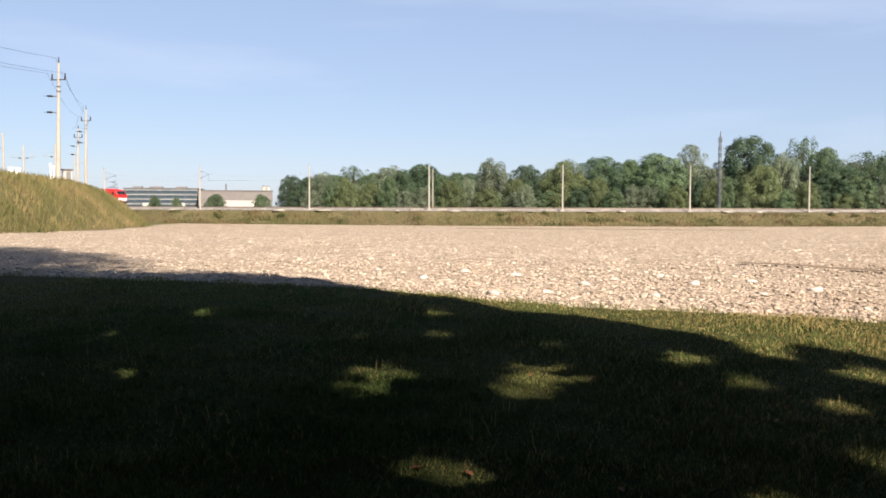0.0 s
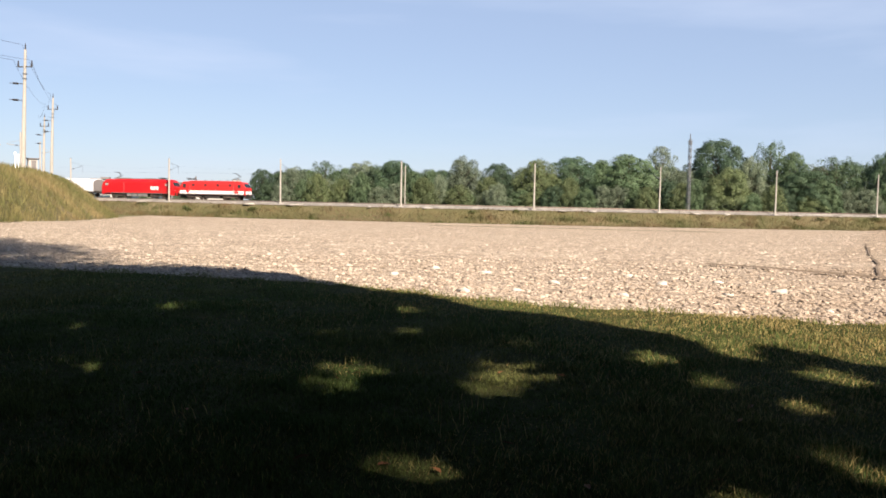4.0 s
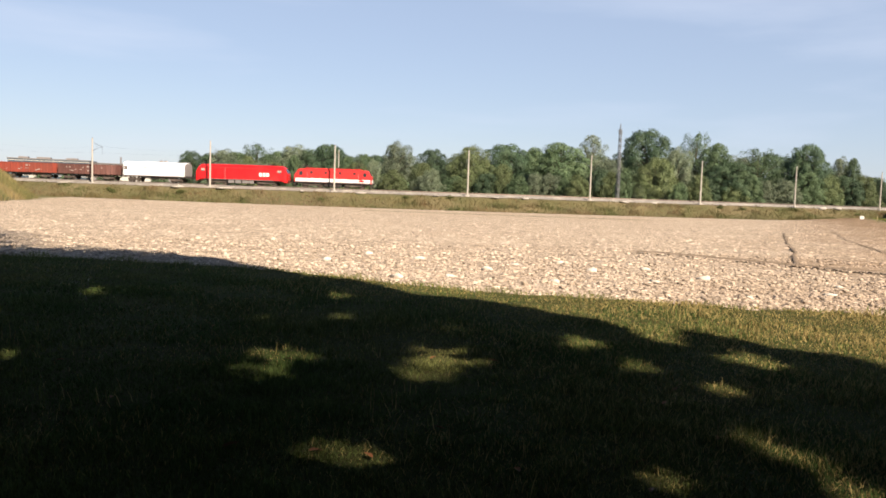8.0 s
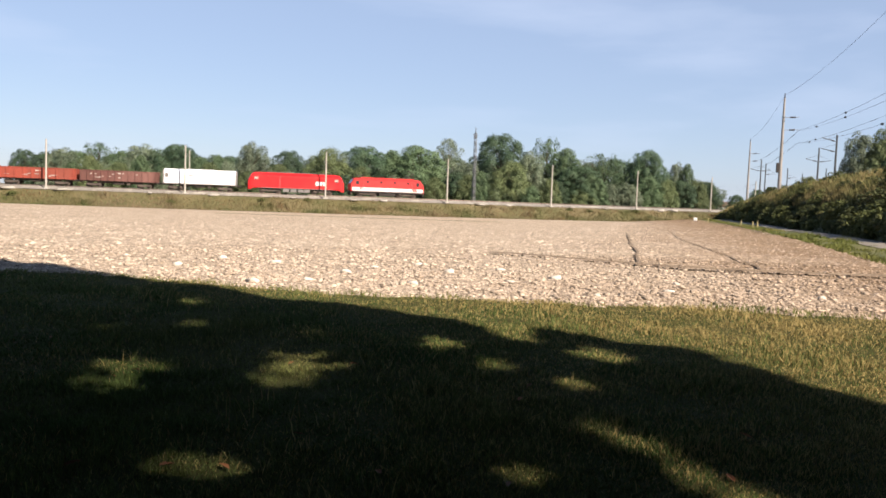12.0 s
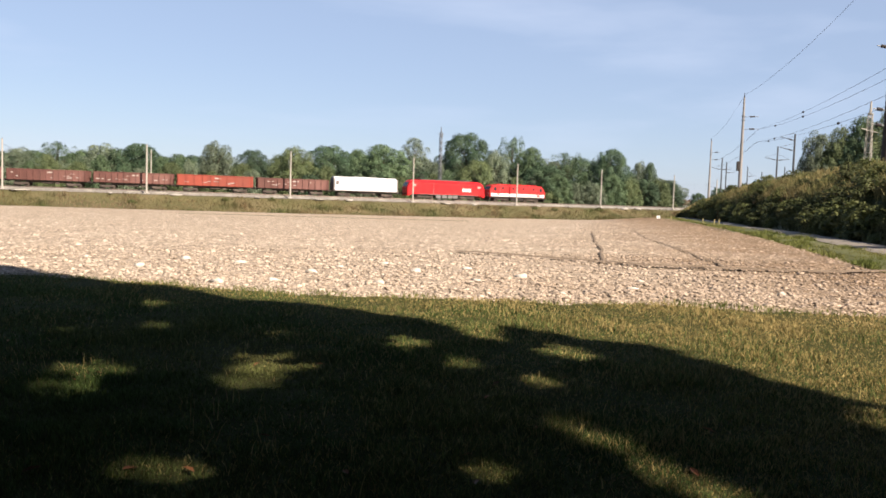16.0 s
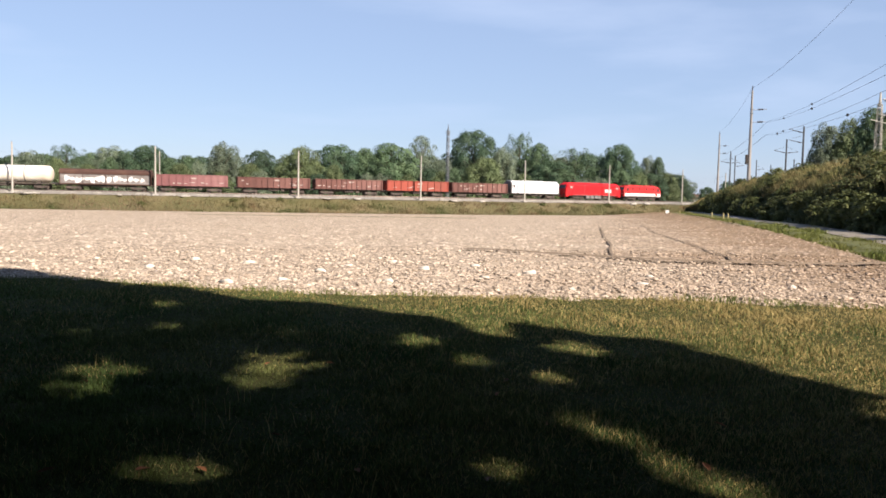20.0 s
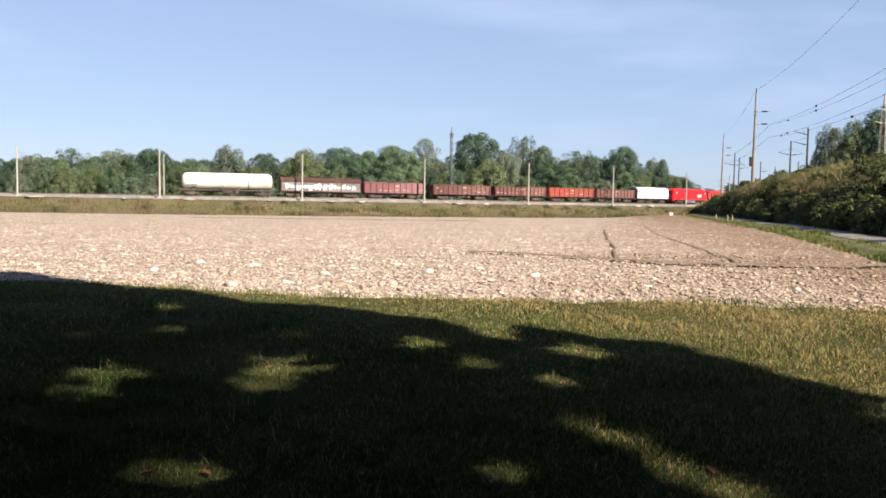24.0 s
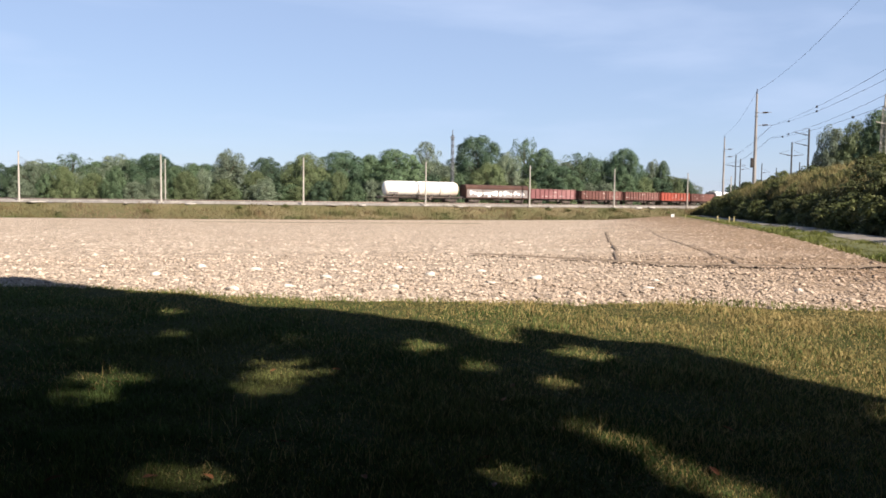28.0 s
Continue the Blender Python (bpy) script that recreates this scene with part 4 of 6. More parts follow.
def tree_at(kind, az, el, width, dist, base=-2.2):
    """A tree by its bearing, the height of its top and its half-width as angles, and its distance."""
    if base < -2:
        dist = max(dist, track_distance(az) + 15)
    top = EYE + dist * math.tan(radians(el))
    hh = (top - base) / 9.9
    ww = width * dist / HALF[kind] * 1.3
    a = radians(az)
    put_tree(KINDS[kind], kind not in used, dist * math.sin(a), dist * math.cos(a), base, ww, hh, rng.uniform(0, 360))
    used.add(kind)


TREES = [("dark", -10.85, 2.09, 0.0157, 250), ("grey", -8.67, 2.27, 0.020, 240), ("tall", -6.46, 3.05, 0.026, 215), ("grey", -3.84, 2.75, 0.025, 225),
         ("mid", -5.1, 2.3, 0.02, 235), ("dark", -1.6, 2.95, 0.0286, 220), ("mid", 1.05, 2.35, 0.0214, 212), ("grey", 3.41, 3.26, 0.0229, 215),
         ("olive", 5.32, 1.95, 0.0179, 205), ("dark", 6.0, 2.9, 0.0214, 235), ("olive", 8.72, 3.17, 0.029, 205), ("dark", 11.29, 3.43, 0.0321, 215),
         ("mid", 15.14, 3.59, 0.036, 205), ("airy", 17.27, 4.33, 0.0179, 225), ("dark", 21.1, 4.65, 0.033, 212), ("olive", 21.9, 2.72, 0.025, 196),
         ("tall", 24.4, 4.86, 0.025, 215), ("mid", 25.64, 3.75, 0.0214, 208), ("tall", 28.3, 3.8, 0.0286, 215), ("dark", 26.67, 2.6, 0.0286, 203),
         ("tall", 30.6, 3.5, 0.02, 225), ("dark", 31.37, 3.8, 0.022, 222), ("grey", 33.3, 2.95, 0.012, 235), ("mid", 34.0, 2.9, 0.011, 235), ("dark", 35.2, 1.7, 0.0179, 245),
         ("grey", 18.6, 2.6, 0.022, 200), ("grey", 23.2, 3.4, 0.02, 205), ("mid", 13.2, 3.2, 0.022, 225), ("mid", -0.2, 2.1, 0.018, 205)]
for row in TREES:
    tree_at(*row)
for i in range(24):
    az = -9.5 + i * 1.92 + rng.uniform(-0.5, 0.5)
    tree_at(("dark", "mid", "dark", "grey")[i % 4], az, rng.uniform(2.0, 2.65) + (0.5 if az > 10 else 0) - (1.0 if az > 32 else 0) - (0.5 if az < -6 else 0), 0.026, 262 + rng.uniform(-10, 10))
for i in range(40):
    az = -9.5 + i * 1.13 + rng.uniform(-0.4, 0.4)
    # left of 6 degrees grey replaces dark, putting haze into the foliage colour
    tree_at(("grey", "mid", "olive", "grey" if az < 6 else "dark", "olive", "mid", "grey")[i % 7], az, rng.uniform(0.8, 2.1), rng.uniform(0.011, 0.019), rng.uniform(188, 198))
for az, el, w in ((-16.0, 0.75, 0.012), (-12.9, 0.75, 0.01), (-20.0, 0.6, 0.007), (-18.6, 0.5, 0.006)):
    tree_at("mid", az, el, w, 235)
for az, el, w, k in ((44.6, 5.0, 0.02, "grey"), (45.9, 5.3, 0.02, "olive"), (47.3, 5.9, 0.026, "mid"), (48.8, 6.3, 0.03, "olive"), (45.4, 3.9, 0.022, "olive"), (44.2, 3.6, 0.012, "grey"), (46.6, 4.6, 0.02, "dark"), (50.5, 6.4, 0.035, "mid")):
    tree_at(k, az, el, w, 128, 1.0)
for az, el in ((38.6, 1.35), (40.2, 1.7), (41.0, 1.9), (41.8, 1.9), (39.4, 1.5), (37.3, 0.95), (42.6, 2.15)):
    tree_at("dark", az, el, 0.010, 270)

# unseen trees behind the camera; crowns cut so their shade follows GAPS and SHADE
GAPS = [(-0.56, 6.8, 0.36), (0.6, 6.65, 0.38), (0.9, 6.85, 0.28), (-0.1, 4.33, 0.19), (0.14, 4.33, 0.1), (-2.83, 7.0, 0.24), (-3.78, 9.0, 0.16), (-0.98, 8.84, 0.18), (-3.16, 10.9, 0.25), (-0.1, 10.9, 0.2), (-0.08, 8.95, 0.17), (1.09, 8.5, 0.2), (2.24, 7.63, 0.24), (2.5, 6.65, 0.18), (2.85, 5.93, 0.17), (1.4, 5.0, 0.06), (2.5, 4.5, 0.2), (2.52, 4.0, 0.16), (2.62, 3.5, 0.22), (1.65, 3.9, 0.1), (3.7, 7.0, 0.26), (4.69, 4.12, 0.2), (-2.0, 5.86, 0.12), (-2.48, 9.76, 0.15)]
SHADE_X = [-20, -15.9, -12.6, -7.8, -5.6, -3.7, -2.5, -1.4, -0.65, 0.25, 0.9, 1.6, 2.1, 2.4, 2.75, 2.95, 3.05, 3.35, 3.7, 4.0, 4.3, 4.7, 4.74, 4.78, 4.85, 4.92, 5.1, 8.0]
SHADE_Y = [34.6, 33.0, 29.6, 21.9, 19.7, 17.4, 16.3, 14.6, 13.5, 12.7, 11.0, 10.7, 10.3, 9.6, 9.2, 8.6, 7.8, 7.4, 8.5, 8.0, 7.5, 7.15, 6.4, 5.6, 5.1, 4.7, 4.35, 0.0]
SHADOW = (-TO_SUN.x / TO_SUN.z, -TO_SUN.y / TO_SUN.z)


def shade_tree(x, y, height, mid, r, rz, n):
    ob = thing("shade_tree", "unseen leafy tree shaping the shade on the lawn", "tree", "trees over the lawn", m=pose(x, y, 0))
    tb = Builder()
    tb.rod((0, 0, -0.2), (0.1, 0, mid * 0.6), 0.38, 0.26, 12)
    tb.rod((0.1, 0, mid * 0.6), (0, 0, height * 0.92), 0.26, 0.05, 8)
    for i in range(14):
        a, z = i * 2.4, mid * (0.45 + 0.05 * i)
        tb.rod((0.05, 0, z), (r * 0.75 * math.cos(a), r * 0.75 * math.sin(a), min(z + r * 0.4, height * 0.9)), 0.1, 0.02, 6)
    part("trunk", tb, M_BARK, ob)
    d = rng.normal(size=(n, 3))
    d /= np.linalg.norm(d, axis=1)[:, None]
    wob = np.array([1 + 0.16 * noise.noise(tuple(q * 2.1 + [x, y, 0])) + 0.1 * noise.noise(tuple(q * 5 + [x, 0, y])) for q in d])
    q = d * (rng.uniform(0.15, 1, n) ** 0.45 * wob)[:, None] * [r, r, rz] + [0, 0, mid]
    k = np.ones(n, bool)
    gx_, gy_ = x + q[:, 0] + q[:, 2] * SHADOW[0], y + q[:, 1] + q[:, 2] * SHADOW[1]
    for ax, ay, ar in GAPS:
        gap = ((gx_ - ax) / (ar * 0.9 + 0.06)) ** 2 + ((gy_ - ay + 0.028 * ay) / (ar * 1.75 + 0.06)) ** 2
        k &= (gap > 1.4) | (rng.uniform(size=n) < (0.035 if ar < 0.21 else 0.008) + 0.2 * gap ** 2.2)
    k &= (gx_ < -8) | (gy_ < np.interp(gx_, SHADE_X, SHADE_Y) - 0.2)
    ahead = np.maximum(y + q[:, 1], 0)
    k &= (q[:, 2] > 2.2) & ((y + q[:, 1] < -1.2) | (x + q[:, 0] < -9) | (q[:, 2] > 3.2 + 0.55 * np.hypot(x + q[:, 0], ahead)))
    q = q[k]
    v, f = leaf_cards(q, rng.uniform(0.34, 0.6, len(q)))
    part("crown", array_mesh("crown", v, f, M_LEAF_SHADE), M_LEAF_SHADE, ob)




def sky_block_boughs(x, y, n):
    """Wide leafy boughs added out of view over the lawn to block skylight, cut to the shade outline."""
    ob = thing("shade_tree", "unseen low boughs added to keep skylight off the lawn", "tree", "trees over the lawn", m=pose(x, y, 0))
    tb = Builder()
    tb.rod((0, 0, -0.2), (0, 0.1, 4.6), 0.3, 0.22, 12)
    tb.rod((0, 0.1, 4.6), (0, 0, 10.0), 0.22, 0.06, 8)
    for i in range(11):
        a = i * 2.4
        tb.rod((0, 0.1, 3.4 + 0.3 * i), (5.0 * math.cos(a), 5.0 * math.sin(a), 6.0 + 0.25 * i), 0.08, 0.02, 6)
    part("trunk", tb, M_BARK, ob)
    q = np.column_stack([rng.uniform(-11, 9, n), rng.uniform(-9, 8.5, n), rng.uniform(0, 1, n)])
    far = np.hypot(q[:, 0], np.maximum(q[:, 1], 0))
    low = np.maximum(3.4, 2.0 + 0.4 * far)
    q[:, 2] = low + 3.2 * q[:, 2] ** 1.5
    sx, sy = q[:, 0] + q[:, 2] * SHADOW[0], q[:, 1] + q[:, 2] * SHADOW[1]
    k = sy < np.interp(sx, SHADE_X, SHADE_Y) - 0.2
    for ax, ay, ar in GAPS:
        gap = ((sx - ax) / (ar * 0.9 + 0.07)) ** 2 + ((sy - ay + 0.028 * ay) / (ar * 1.75 + 0.08)) ** 2
        k &= (gap > 1.4) | (rng.uniform(size=n) < (0.035 if ar < 0.21 else 0.008) + 0.2 * gap ** 2.2)
    q = q[k] - [x, y, 0]
    v, f = leaf_cards(q, rng.uniform(0.26, 0.46, len(q)))
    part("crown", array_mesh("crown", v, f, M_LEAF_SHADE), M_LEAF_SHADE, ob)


sky_block_boughs(1.2, -3.6, 80000)
shade_tree(3.9, -9.6, 21.5, 13.2, 6.5, 8.4, 21000)
shade_tree(-3.2, -9.8, 34.0, 23.4, 8.2, 10.8, 26000)
shade_tree(-16.0, -13.0, 32.0, 20.6, 10.0, 11.8, 25000)
shade_tree(-4.0, -15.5, 20.0, 11.6, 7.5, 8.6, 18000)
shade_tree(-30.0, -10.0, 32.0, 22.0, 11.0, 11.8, 19000)
# three more added unseen to cut skylight from left, overhead and right
shade_tree(-17.0, -1.5, 21.0, 12.6, 6.5, 8.0, 17000)
shade_tree(-1.8, -1.4, 13.0, 9.0, 6.2, 3.4, 15000)
shade_tree(9.5, -9.0, 8.6, 5.2, 5.0, 2.6, 11000)


# unseen shrubs added round the back to keep horizon light off the lawn
LIGHT_BLOCK_SHRUB = make_tree("shrub", "unseen dark shrub added to block light from behind", M_LEAF_SHADE, 5, 2.6, 60, 70, 0.34, low=0.02, group="undergrowth behind the viewpoint", category="shrub")
for i in range(28):
    a = radians(110 + i * 192 / 27)
    d = 10.5 + 1.5 * (i % 3) + rng.uniform(-0.6, 0.6)
    put_tree(LIGHT_BLOCK_SHRUB, i == 0, d * math.sin(a), d * math.cos(a), -0.1, rng.uniform(0.9, 1.25), rng.uniform(0.85, 1.2), rng.uniform(0, 360))

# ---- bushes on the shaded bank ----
BUSH = [make_tree("bush", "low tangled bush on the railway bank", M_BUSH_SHADED, 1.6, 1.0, 18, 45, 0.15, low=0.1, group="bushes on the bank", category="bush"),
        make_tree("bush", "taller brownish-green shrub on the railway bank", M_BUSH_SHADED, 2.2, 0.9, 22, 40, 0.14, low=0.1, spike=0.4, group="bushes on the bank", category="bush"),
        make_tree("bush", "yellowish-green leafy bush on the railway bank", M_LEAF_BUSH, 1.8, 1.1, 20, 45, 0.15, low=0.05, spike=0.3, group="bushes on the bank", category="bush")]
for i in range(250):
    w = 14 + 165 * rng.uniform() ** 1.35
    j = (w + 60) / 274 * 89
    q = 0.15 + 5.5 * rng.uniform() ** 2.0
    i0, j0 = int(q), int(j)
    x, y, z = RN[i0, j0] * (1 - (q - i0)) + RN[i0 + 1, j0] * (q - i0)
    k = (0, 2, 1, 0, 2)[i % 5] if i > 2 else i
    size = 0.5 + 0.95 * rng.uniform() ** 2
    put_tree(BUSH[k], i < 3, x, y, z - 0.15, size, size * rng.uniform(0.5, 0.85), rng.uniform(0, 360))


for i in range(12):
    sb, rb = rng.uniform(-100, 100), rng.uniform(243.8, 247.8)
    x, y, z = arc(sb, rb, float(np.interp(rb, [243.3, 245, 247, 249], [BANK_Z, -0.35, -1.35, FIELD_Z])) - 0.15)
    put_tree(BUSH[2], False, x, y, z, rng.uniform(0.5, 1.1), rng.uniform(0.3, 0.5), rng.uniform(0, 360))

# pale lumps of concrete lying along the top of the bank
for i, sc in enumerate((-81, -57, -48, -33, -22, -8, 3, 9, 29, 36, 52, 61, 79, 84)):
    r = 0.35 + 0.4 * rng.uniform()
    sv, sf = clods(np.zeros((1, 3)), np.array([r]))
    x, y, z = arc(sc, 243.6 + rng.uniform(-0.2, 0.5), BANK_Z + 0.05)
    lone("rubble_block", array_mesh("rubble_block", sv * [1.8, 1, 0.8], sf, M_CONC), M_CONC, "pale lump of rubble on the railway bank", "rubble", "rubble on the bank", m=pose(x, y, z, 0, 0, rng.uniform(-30, 30)))

# ---- masts, wires, tower ----
def track_pole():
    """Concrete mast of the branch line with a bracket over the track; its y axis points to the track."""
    ob = thing("track_mast", "pale concrete overhead-line mast beside the track", "mast", "masts of the branch line")
    part("shaft", Builder().rod((0, 0, -0.1), (0, 0, 9.05), 0.18, 0.12, 10), M_CONC, ob)
    part("foundation", Builder().box(0, 0, 0.05, 0.95, 0.95, 0.5, 0.08), M_CONC, ob, "pale concrete block")
    part("bracket", Builder().rod((0, 0.1, 6.6), (0, 3.2, 7.6), 0.035, 0.03, 6).rod((0, 0.1, 8.2), (0, 3.2, 7.6), 0.03, 0.02, 6).rod((0, 3.2, 6.0), (0, 3.2, 7.7), 0.02, 0.02, 5), M_STEEL, ob)
    part("insulator", Builder().rod((0, 0.35, 6.68), (0, 0.8, 6.83), 0.07, 0.07, 8), M_DARK, ob)
    part("cap", Builder().rod((0, 0, 9.0), (0, 0, 9.18), 0.15, 0.06, 8), M_STEEL, ob)
    return ob


POLE_S = [-128.0, -101.0, -75.8, -51.4, -27.4, -1.9, 22.7, 47.5, 72.7, 102.3, 128.0]
mast = track_pole()
for i, s_ in enumerate(POLE_S):
    m = arc_pose(s_, R_POLE, BANK_Z - 0.02)
    if i == 0:
        mast.matrix_basis = m
    else:
        copy_thing(mast, m)
back = thing("far_side_mast", "slim steel mast on the far side of the track", "mast", m=arc_pose(-27.6, 234.6, BANK_Z - 0.1))
part("shaft", Builder().rod((0, 0, -0.2), (0, 0, 8.6), 0.12, 0.09, 8), M_CONC, back)
part("bracket", Builder().rod((0, -0.1, 7.0), (0, -2.6, 7.6), 0.03, 0.03, 6), M_STEEL, back)


def wire_line(name, pts, sag, radius, label):
    """A wire through points, sagging between each two."""
    b = Builder()
    for p0, p1 in zip(pts, pts[1:]):
        p0, p1 = Vector(p0), Vector(p1)
        last = p0
        for i in range(1, 9):
            t = i / 8
            q = p0.lerp(p1, t) - Vector((0, 0, 4 * sag * t * (1 - t)))
            b.rod(last, q, radius, radius, 5)
            last = q
    return lone(name, b, M_WIRE, label, "wire", "overhead wires")


wire_line("contact_wire", [arc(s_, R_TRACK, RAIL_Z + 5.5) for s_ in POLE_S], 0.05, 0.005, "thin contact wire above the branch track")
wire_line("messenger_wire", [arc(s_, R_TRACK, RAIL_Z + 6.9) for s_ in POLE_S], 0.6, 0.004, "thin carrying wire above the branch track")


def line_pole(name, label, mat, x, y, z, h, turn, lamp_box=False, cross=True, lean=0.0, arms=(0.8, 0.67), reach=2.4):
    """Tall concrete pole of the main line: shaft, cross-arm, insulators and side brackets."""
    ob = thing(name, label, "pole", "tall poles of the main line", m=pose(x, y, z, 0, lean, 0) @ pose(0, 0, 0, 0, 0, turn))
    part("shaft", Builder().rod((0, 0, -2.0), (0, 0, h), 0.33, 0.14, 12), mat, ob)
    if cross:
        part("cross_arm", Builder().box(0, 0, h * 0.86, 2.3, 0.14, 0.14, 0.03), M_STEEL, ob)
    part("top_pin", Builder().rod((0, 0, h - 0.1), (0, 0, h + 0.75), 0.1, 0.05, 7), M_DARK, ob)
    for sx in (-1.05, 1.05) if cross else ():
        part("insulator", Builder().rod((sx, 0, h * 0.86 + 0.05), (sx, 0, h * 0.86 + 0.75), 0.11, 0.07, 8), M_DARK, ob)
    for zz in ((0.72, 0.585) if cross else arms):
        arm = part("side_bracket", Builder().rod((0.1, 0, h * zz), (reach, 0, h * zz + 0.12), 0.05, 0.04, 6), M_STEEL, ob)
        part("insulator", Builder().rod((reach * 0.42, 0, h * zz + 0.05), (reach * 0.75, 0, h * zz + 0.1), 0.12, 0.12, 8), M_DARK, arm)
    for zz in (0.76, 0.8):
        part("band", Builder().rod((0, 0, h * zz), (0, 0, h * zz + 0.12), 0.27, 0.27, 10), M_STEEL, ob)
    if lamp_box:
        part("switch_box", Builder().box(-0.42, 0, h * 0.28, 0.35, 0.5, 1.5, 0.05), M_DARK, ob)
    return ob


P_L = [(-55.0, 48.0), (-48.4, 99.8), (-66.7, 148.0), (-77.6, 168.5)]
for i, (x, y) in enumerate(P_L):
    line_pole("line_pole", "tall pale concrete pole on the grassy bank", M_CONC, x, y, MAIN_Z - 0.2, (15, 14.9, 14.9, 13.3)[i], 180 - 20, lean=1.5)
P_R = [(47.2, 41.75), (86.0, 102.7), (132.0, 169.0)]
for i, (x, y) in enumerate(P_R):
    line_pole("line_pole", ("tall dark pole close to the lane", "tall brownish-grey concrete pole on the overgrown bank", "tall brownish-grey concrete pole on the overgrown bank")[i], M_DARK if i == 0 else M_CONC_GREY, x, y, MAIN_Z - 0.5, (15.3, 14.9, 14.5)[i], 160 if i == 0 else -20, i == 1, False, arms=(0.58, 0.3, 0.23) if i == 0 else (0.8, 0.67), reach=1.1 if i == 0 else 2.4)
for k, (dx, dz) in enumerate(((0, 15.3), (1.05, 13.4), (-1.05, 13.4))):
    wire_line("line_wire", [(x + dx, y, MAIN_Z + dz) for x, y in P_L], 1.1, 0.016, "dark sagging power wire between tall poles")
wire_line("line_wire", [(x, y, MAIN_Z + 14.8) for x, y in [(18.0, 3.0)] + P_R], 1.0, 0.016, "dark sagging power wire between tall poles")
for far_z, near_z, side, marks in ((14.05, 11.5, 2.3, (0.55,)), (13.95, 10.7, 2.3, (0.26, 0.55)), (12.05, 9.6, 2.3, (0.26,)), (11.95, 8.8, 2.0, (0.2, 0.8))):
    p0, p1 = Vector((86.0 + side, 101.9, far_z)), Vector((47.2 - 0.3, 41.75, near_z))
    wire_line("line_wire", [(132.0 + side, 168.2, far_z), p0, p1, (18.0, -4.0, near_z)], 0.5, 0.014, "dark sagging power wire between tall poles")
    for t in marks:
        q = p0.lerp(p1, t) - Vector((0, 0, 2.0 * t * (1 - t)))
        d = (p1 - p0).normalized() * 0.35
        lone("wire_insulator", Builder().rod(q - d, q, 0.05, 0.13, 8).rod(q, q + d, 0.13, 0.05, 8), M_DARK, "dark insulator hung in an overhead wire", "insulator", "wire insulators")


def catenary_mast(x, y, z, h, turn, arms, foot=-1.5, mat=M_TOWER):
    ob = thing("catenary_mast", "thin dark overhead-line mast on the main line", "mast", "masts of the main line", m=pose(x, y, z, 0, 0, turn))
    part("shaft", Builder().rod((0, 0, foot), (0, 0, h), 0.19, 0.13, 8), mat, ob)
    for side, zz in arms:
        part("bracket", Builder().rod((0, 0, zz), (side * 3.4, 0, zz + 0.35), 0.065, 0.05, 6).rod((0, 0, zz + 1.2), (side * 3.4, 0, zz + 0.4), 0.025, 0.02, 5), mat, ob)
        part("insulator", Builder().rod((side * 0.7, 0, zz + 0.05), (side * 1.3, 0, zz + 0.14), 0.1, 0.1, 7), M_DARK, ob)
    return ob


for az, el, arms in ((38.75, 3.4, ((1, 6.2), (-1, 6.2))), (39.05, 3.12, ((1, 6.2),)), (40.4, 2.83, ((1, 6.2),)), (42.2, 4.19, ((-1, 6.4), (1, 6.4))), (43.2, 5.0, ((-1, 6.4), (-1, 8.0))), (42.7, 2.86, ((1, 6.2),)), (41.3, 2.5, ((-1, 6.2),)),
                     (-28.95, 4.5, ((1, 6.4),)), (-27.83, 3.75, ((1, 6.4), (-1, 6.4))), (-26.0, 3.93, ((1, 6.4),)), (-24.9, 3.4, ((-1, 6.4),))):
    d = 12.0 / math.tan(radians(el))
    catenary_mast(d * math.sin(radians(az)), d * math.cos(radians(az)), MAIN_Z, 9.0, 10 if az > 0 else 160, arms, -6.9 if d > 190 else -1.5, M_TOWER if az > 0 else M_CONC)
cat_r = [(60 + 0.56 * w, 20 + 0.83 * w) for w in (0, 60, 120, 180, 240)]
for dz in (5.6, 7.2):
    wire_line("contact_wire", [(x, y, MAIN_Z + dz) for x, y in cat_r], 0.3, 0.014, "overhead wire above the main line")


def lattice_tower(name, label, x, y, z, h, base, top, arms, mat, bar=0.06, n=12, pins=False):
    """Four-legged lattice tower with crossed bracing and short cross-arms."""
    ob = thing(name, label, "tower", m=pose(x, y, z, 0, 0, 25))
    for sx in (-1, 1):
        for sy in (-1, 1):
            part("leg", Builder().rod((sx * base, sy * base, -1.0), (sx * top, sy * top, h), bar * 1.8, bar * 1.4, 6), mat, ob)
    for i in range(n):
        z0, z1 = h * i / n, h * (i + 1) / n
        a0, a1 = base + (top - base) * i / n, base + (top - base) * (i + 1) / n
        b = Builder()
        for (px, py), (qx, qy) in (((-1, -1), (1, -1)), ((1, -1), (1, 1)), ((1, 1), (-1, 1)), ((-1, 1), (-1, -1))):
            b.rod((px * a0, py * a0, z0), (qx * a1, qy * a1, z1), bar, bar, 4).rod((qx * a0, qy * a0, z0), (px * a1, py * a1, z1), bar, bar, 4).rod((px * a1, py * a1, z1), (qx * a1, qy * a1, z1), 0.04, 0.04, 4)
        part("bracing", b, mat, ob)
    part("spire", Builder().rod((0, 0, h - 0.2), (0, 0, h + 1.3), 0.16, 0.07, 6), mat, ob)
    for zz, w in arms:
        part("cross_arm", Builder().box(0, 0, zz, w * 2, bar * 3, bar * 3.5, 0.01), mat, ob)
        for sx in (-1, 1) if pins else ():
            part("insulator", Builder().rod((sx * w * 0.9, 0, zz + 0.15), (sx * w * 0.9, 0, zz + 0.9), 0.13, 0.1, 7), M_DARK, ob)
    return ob


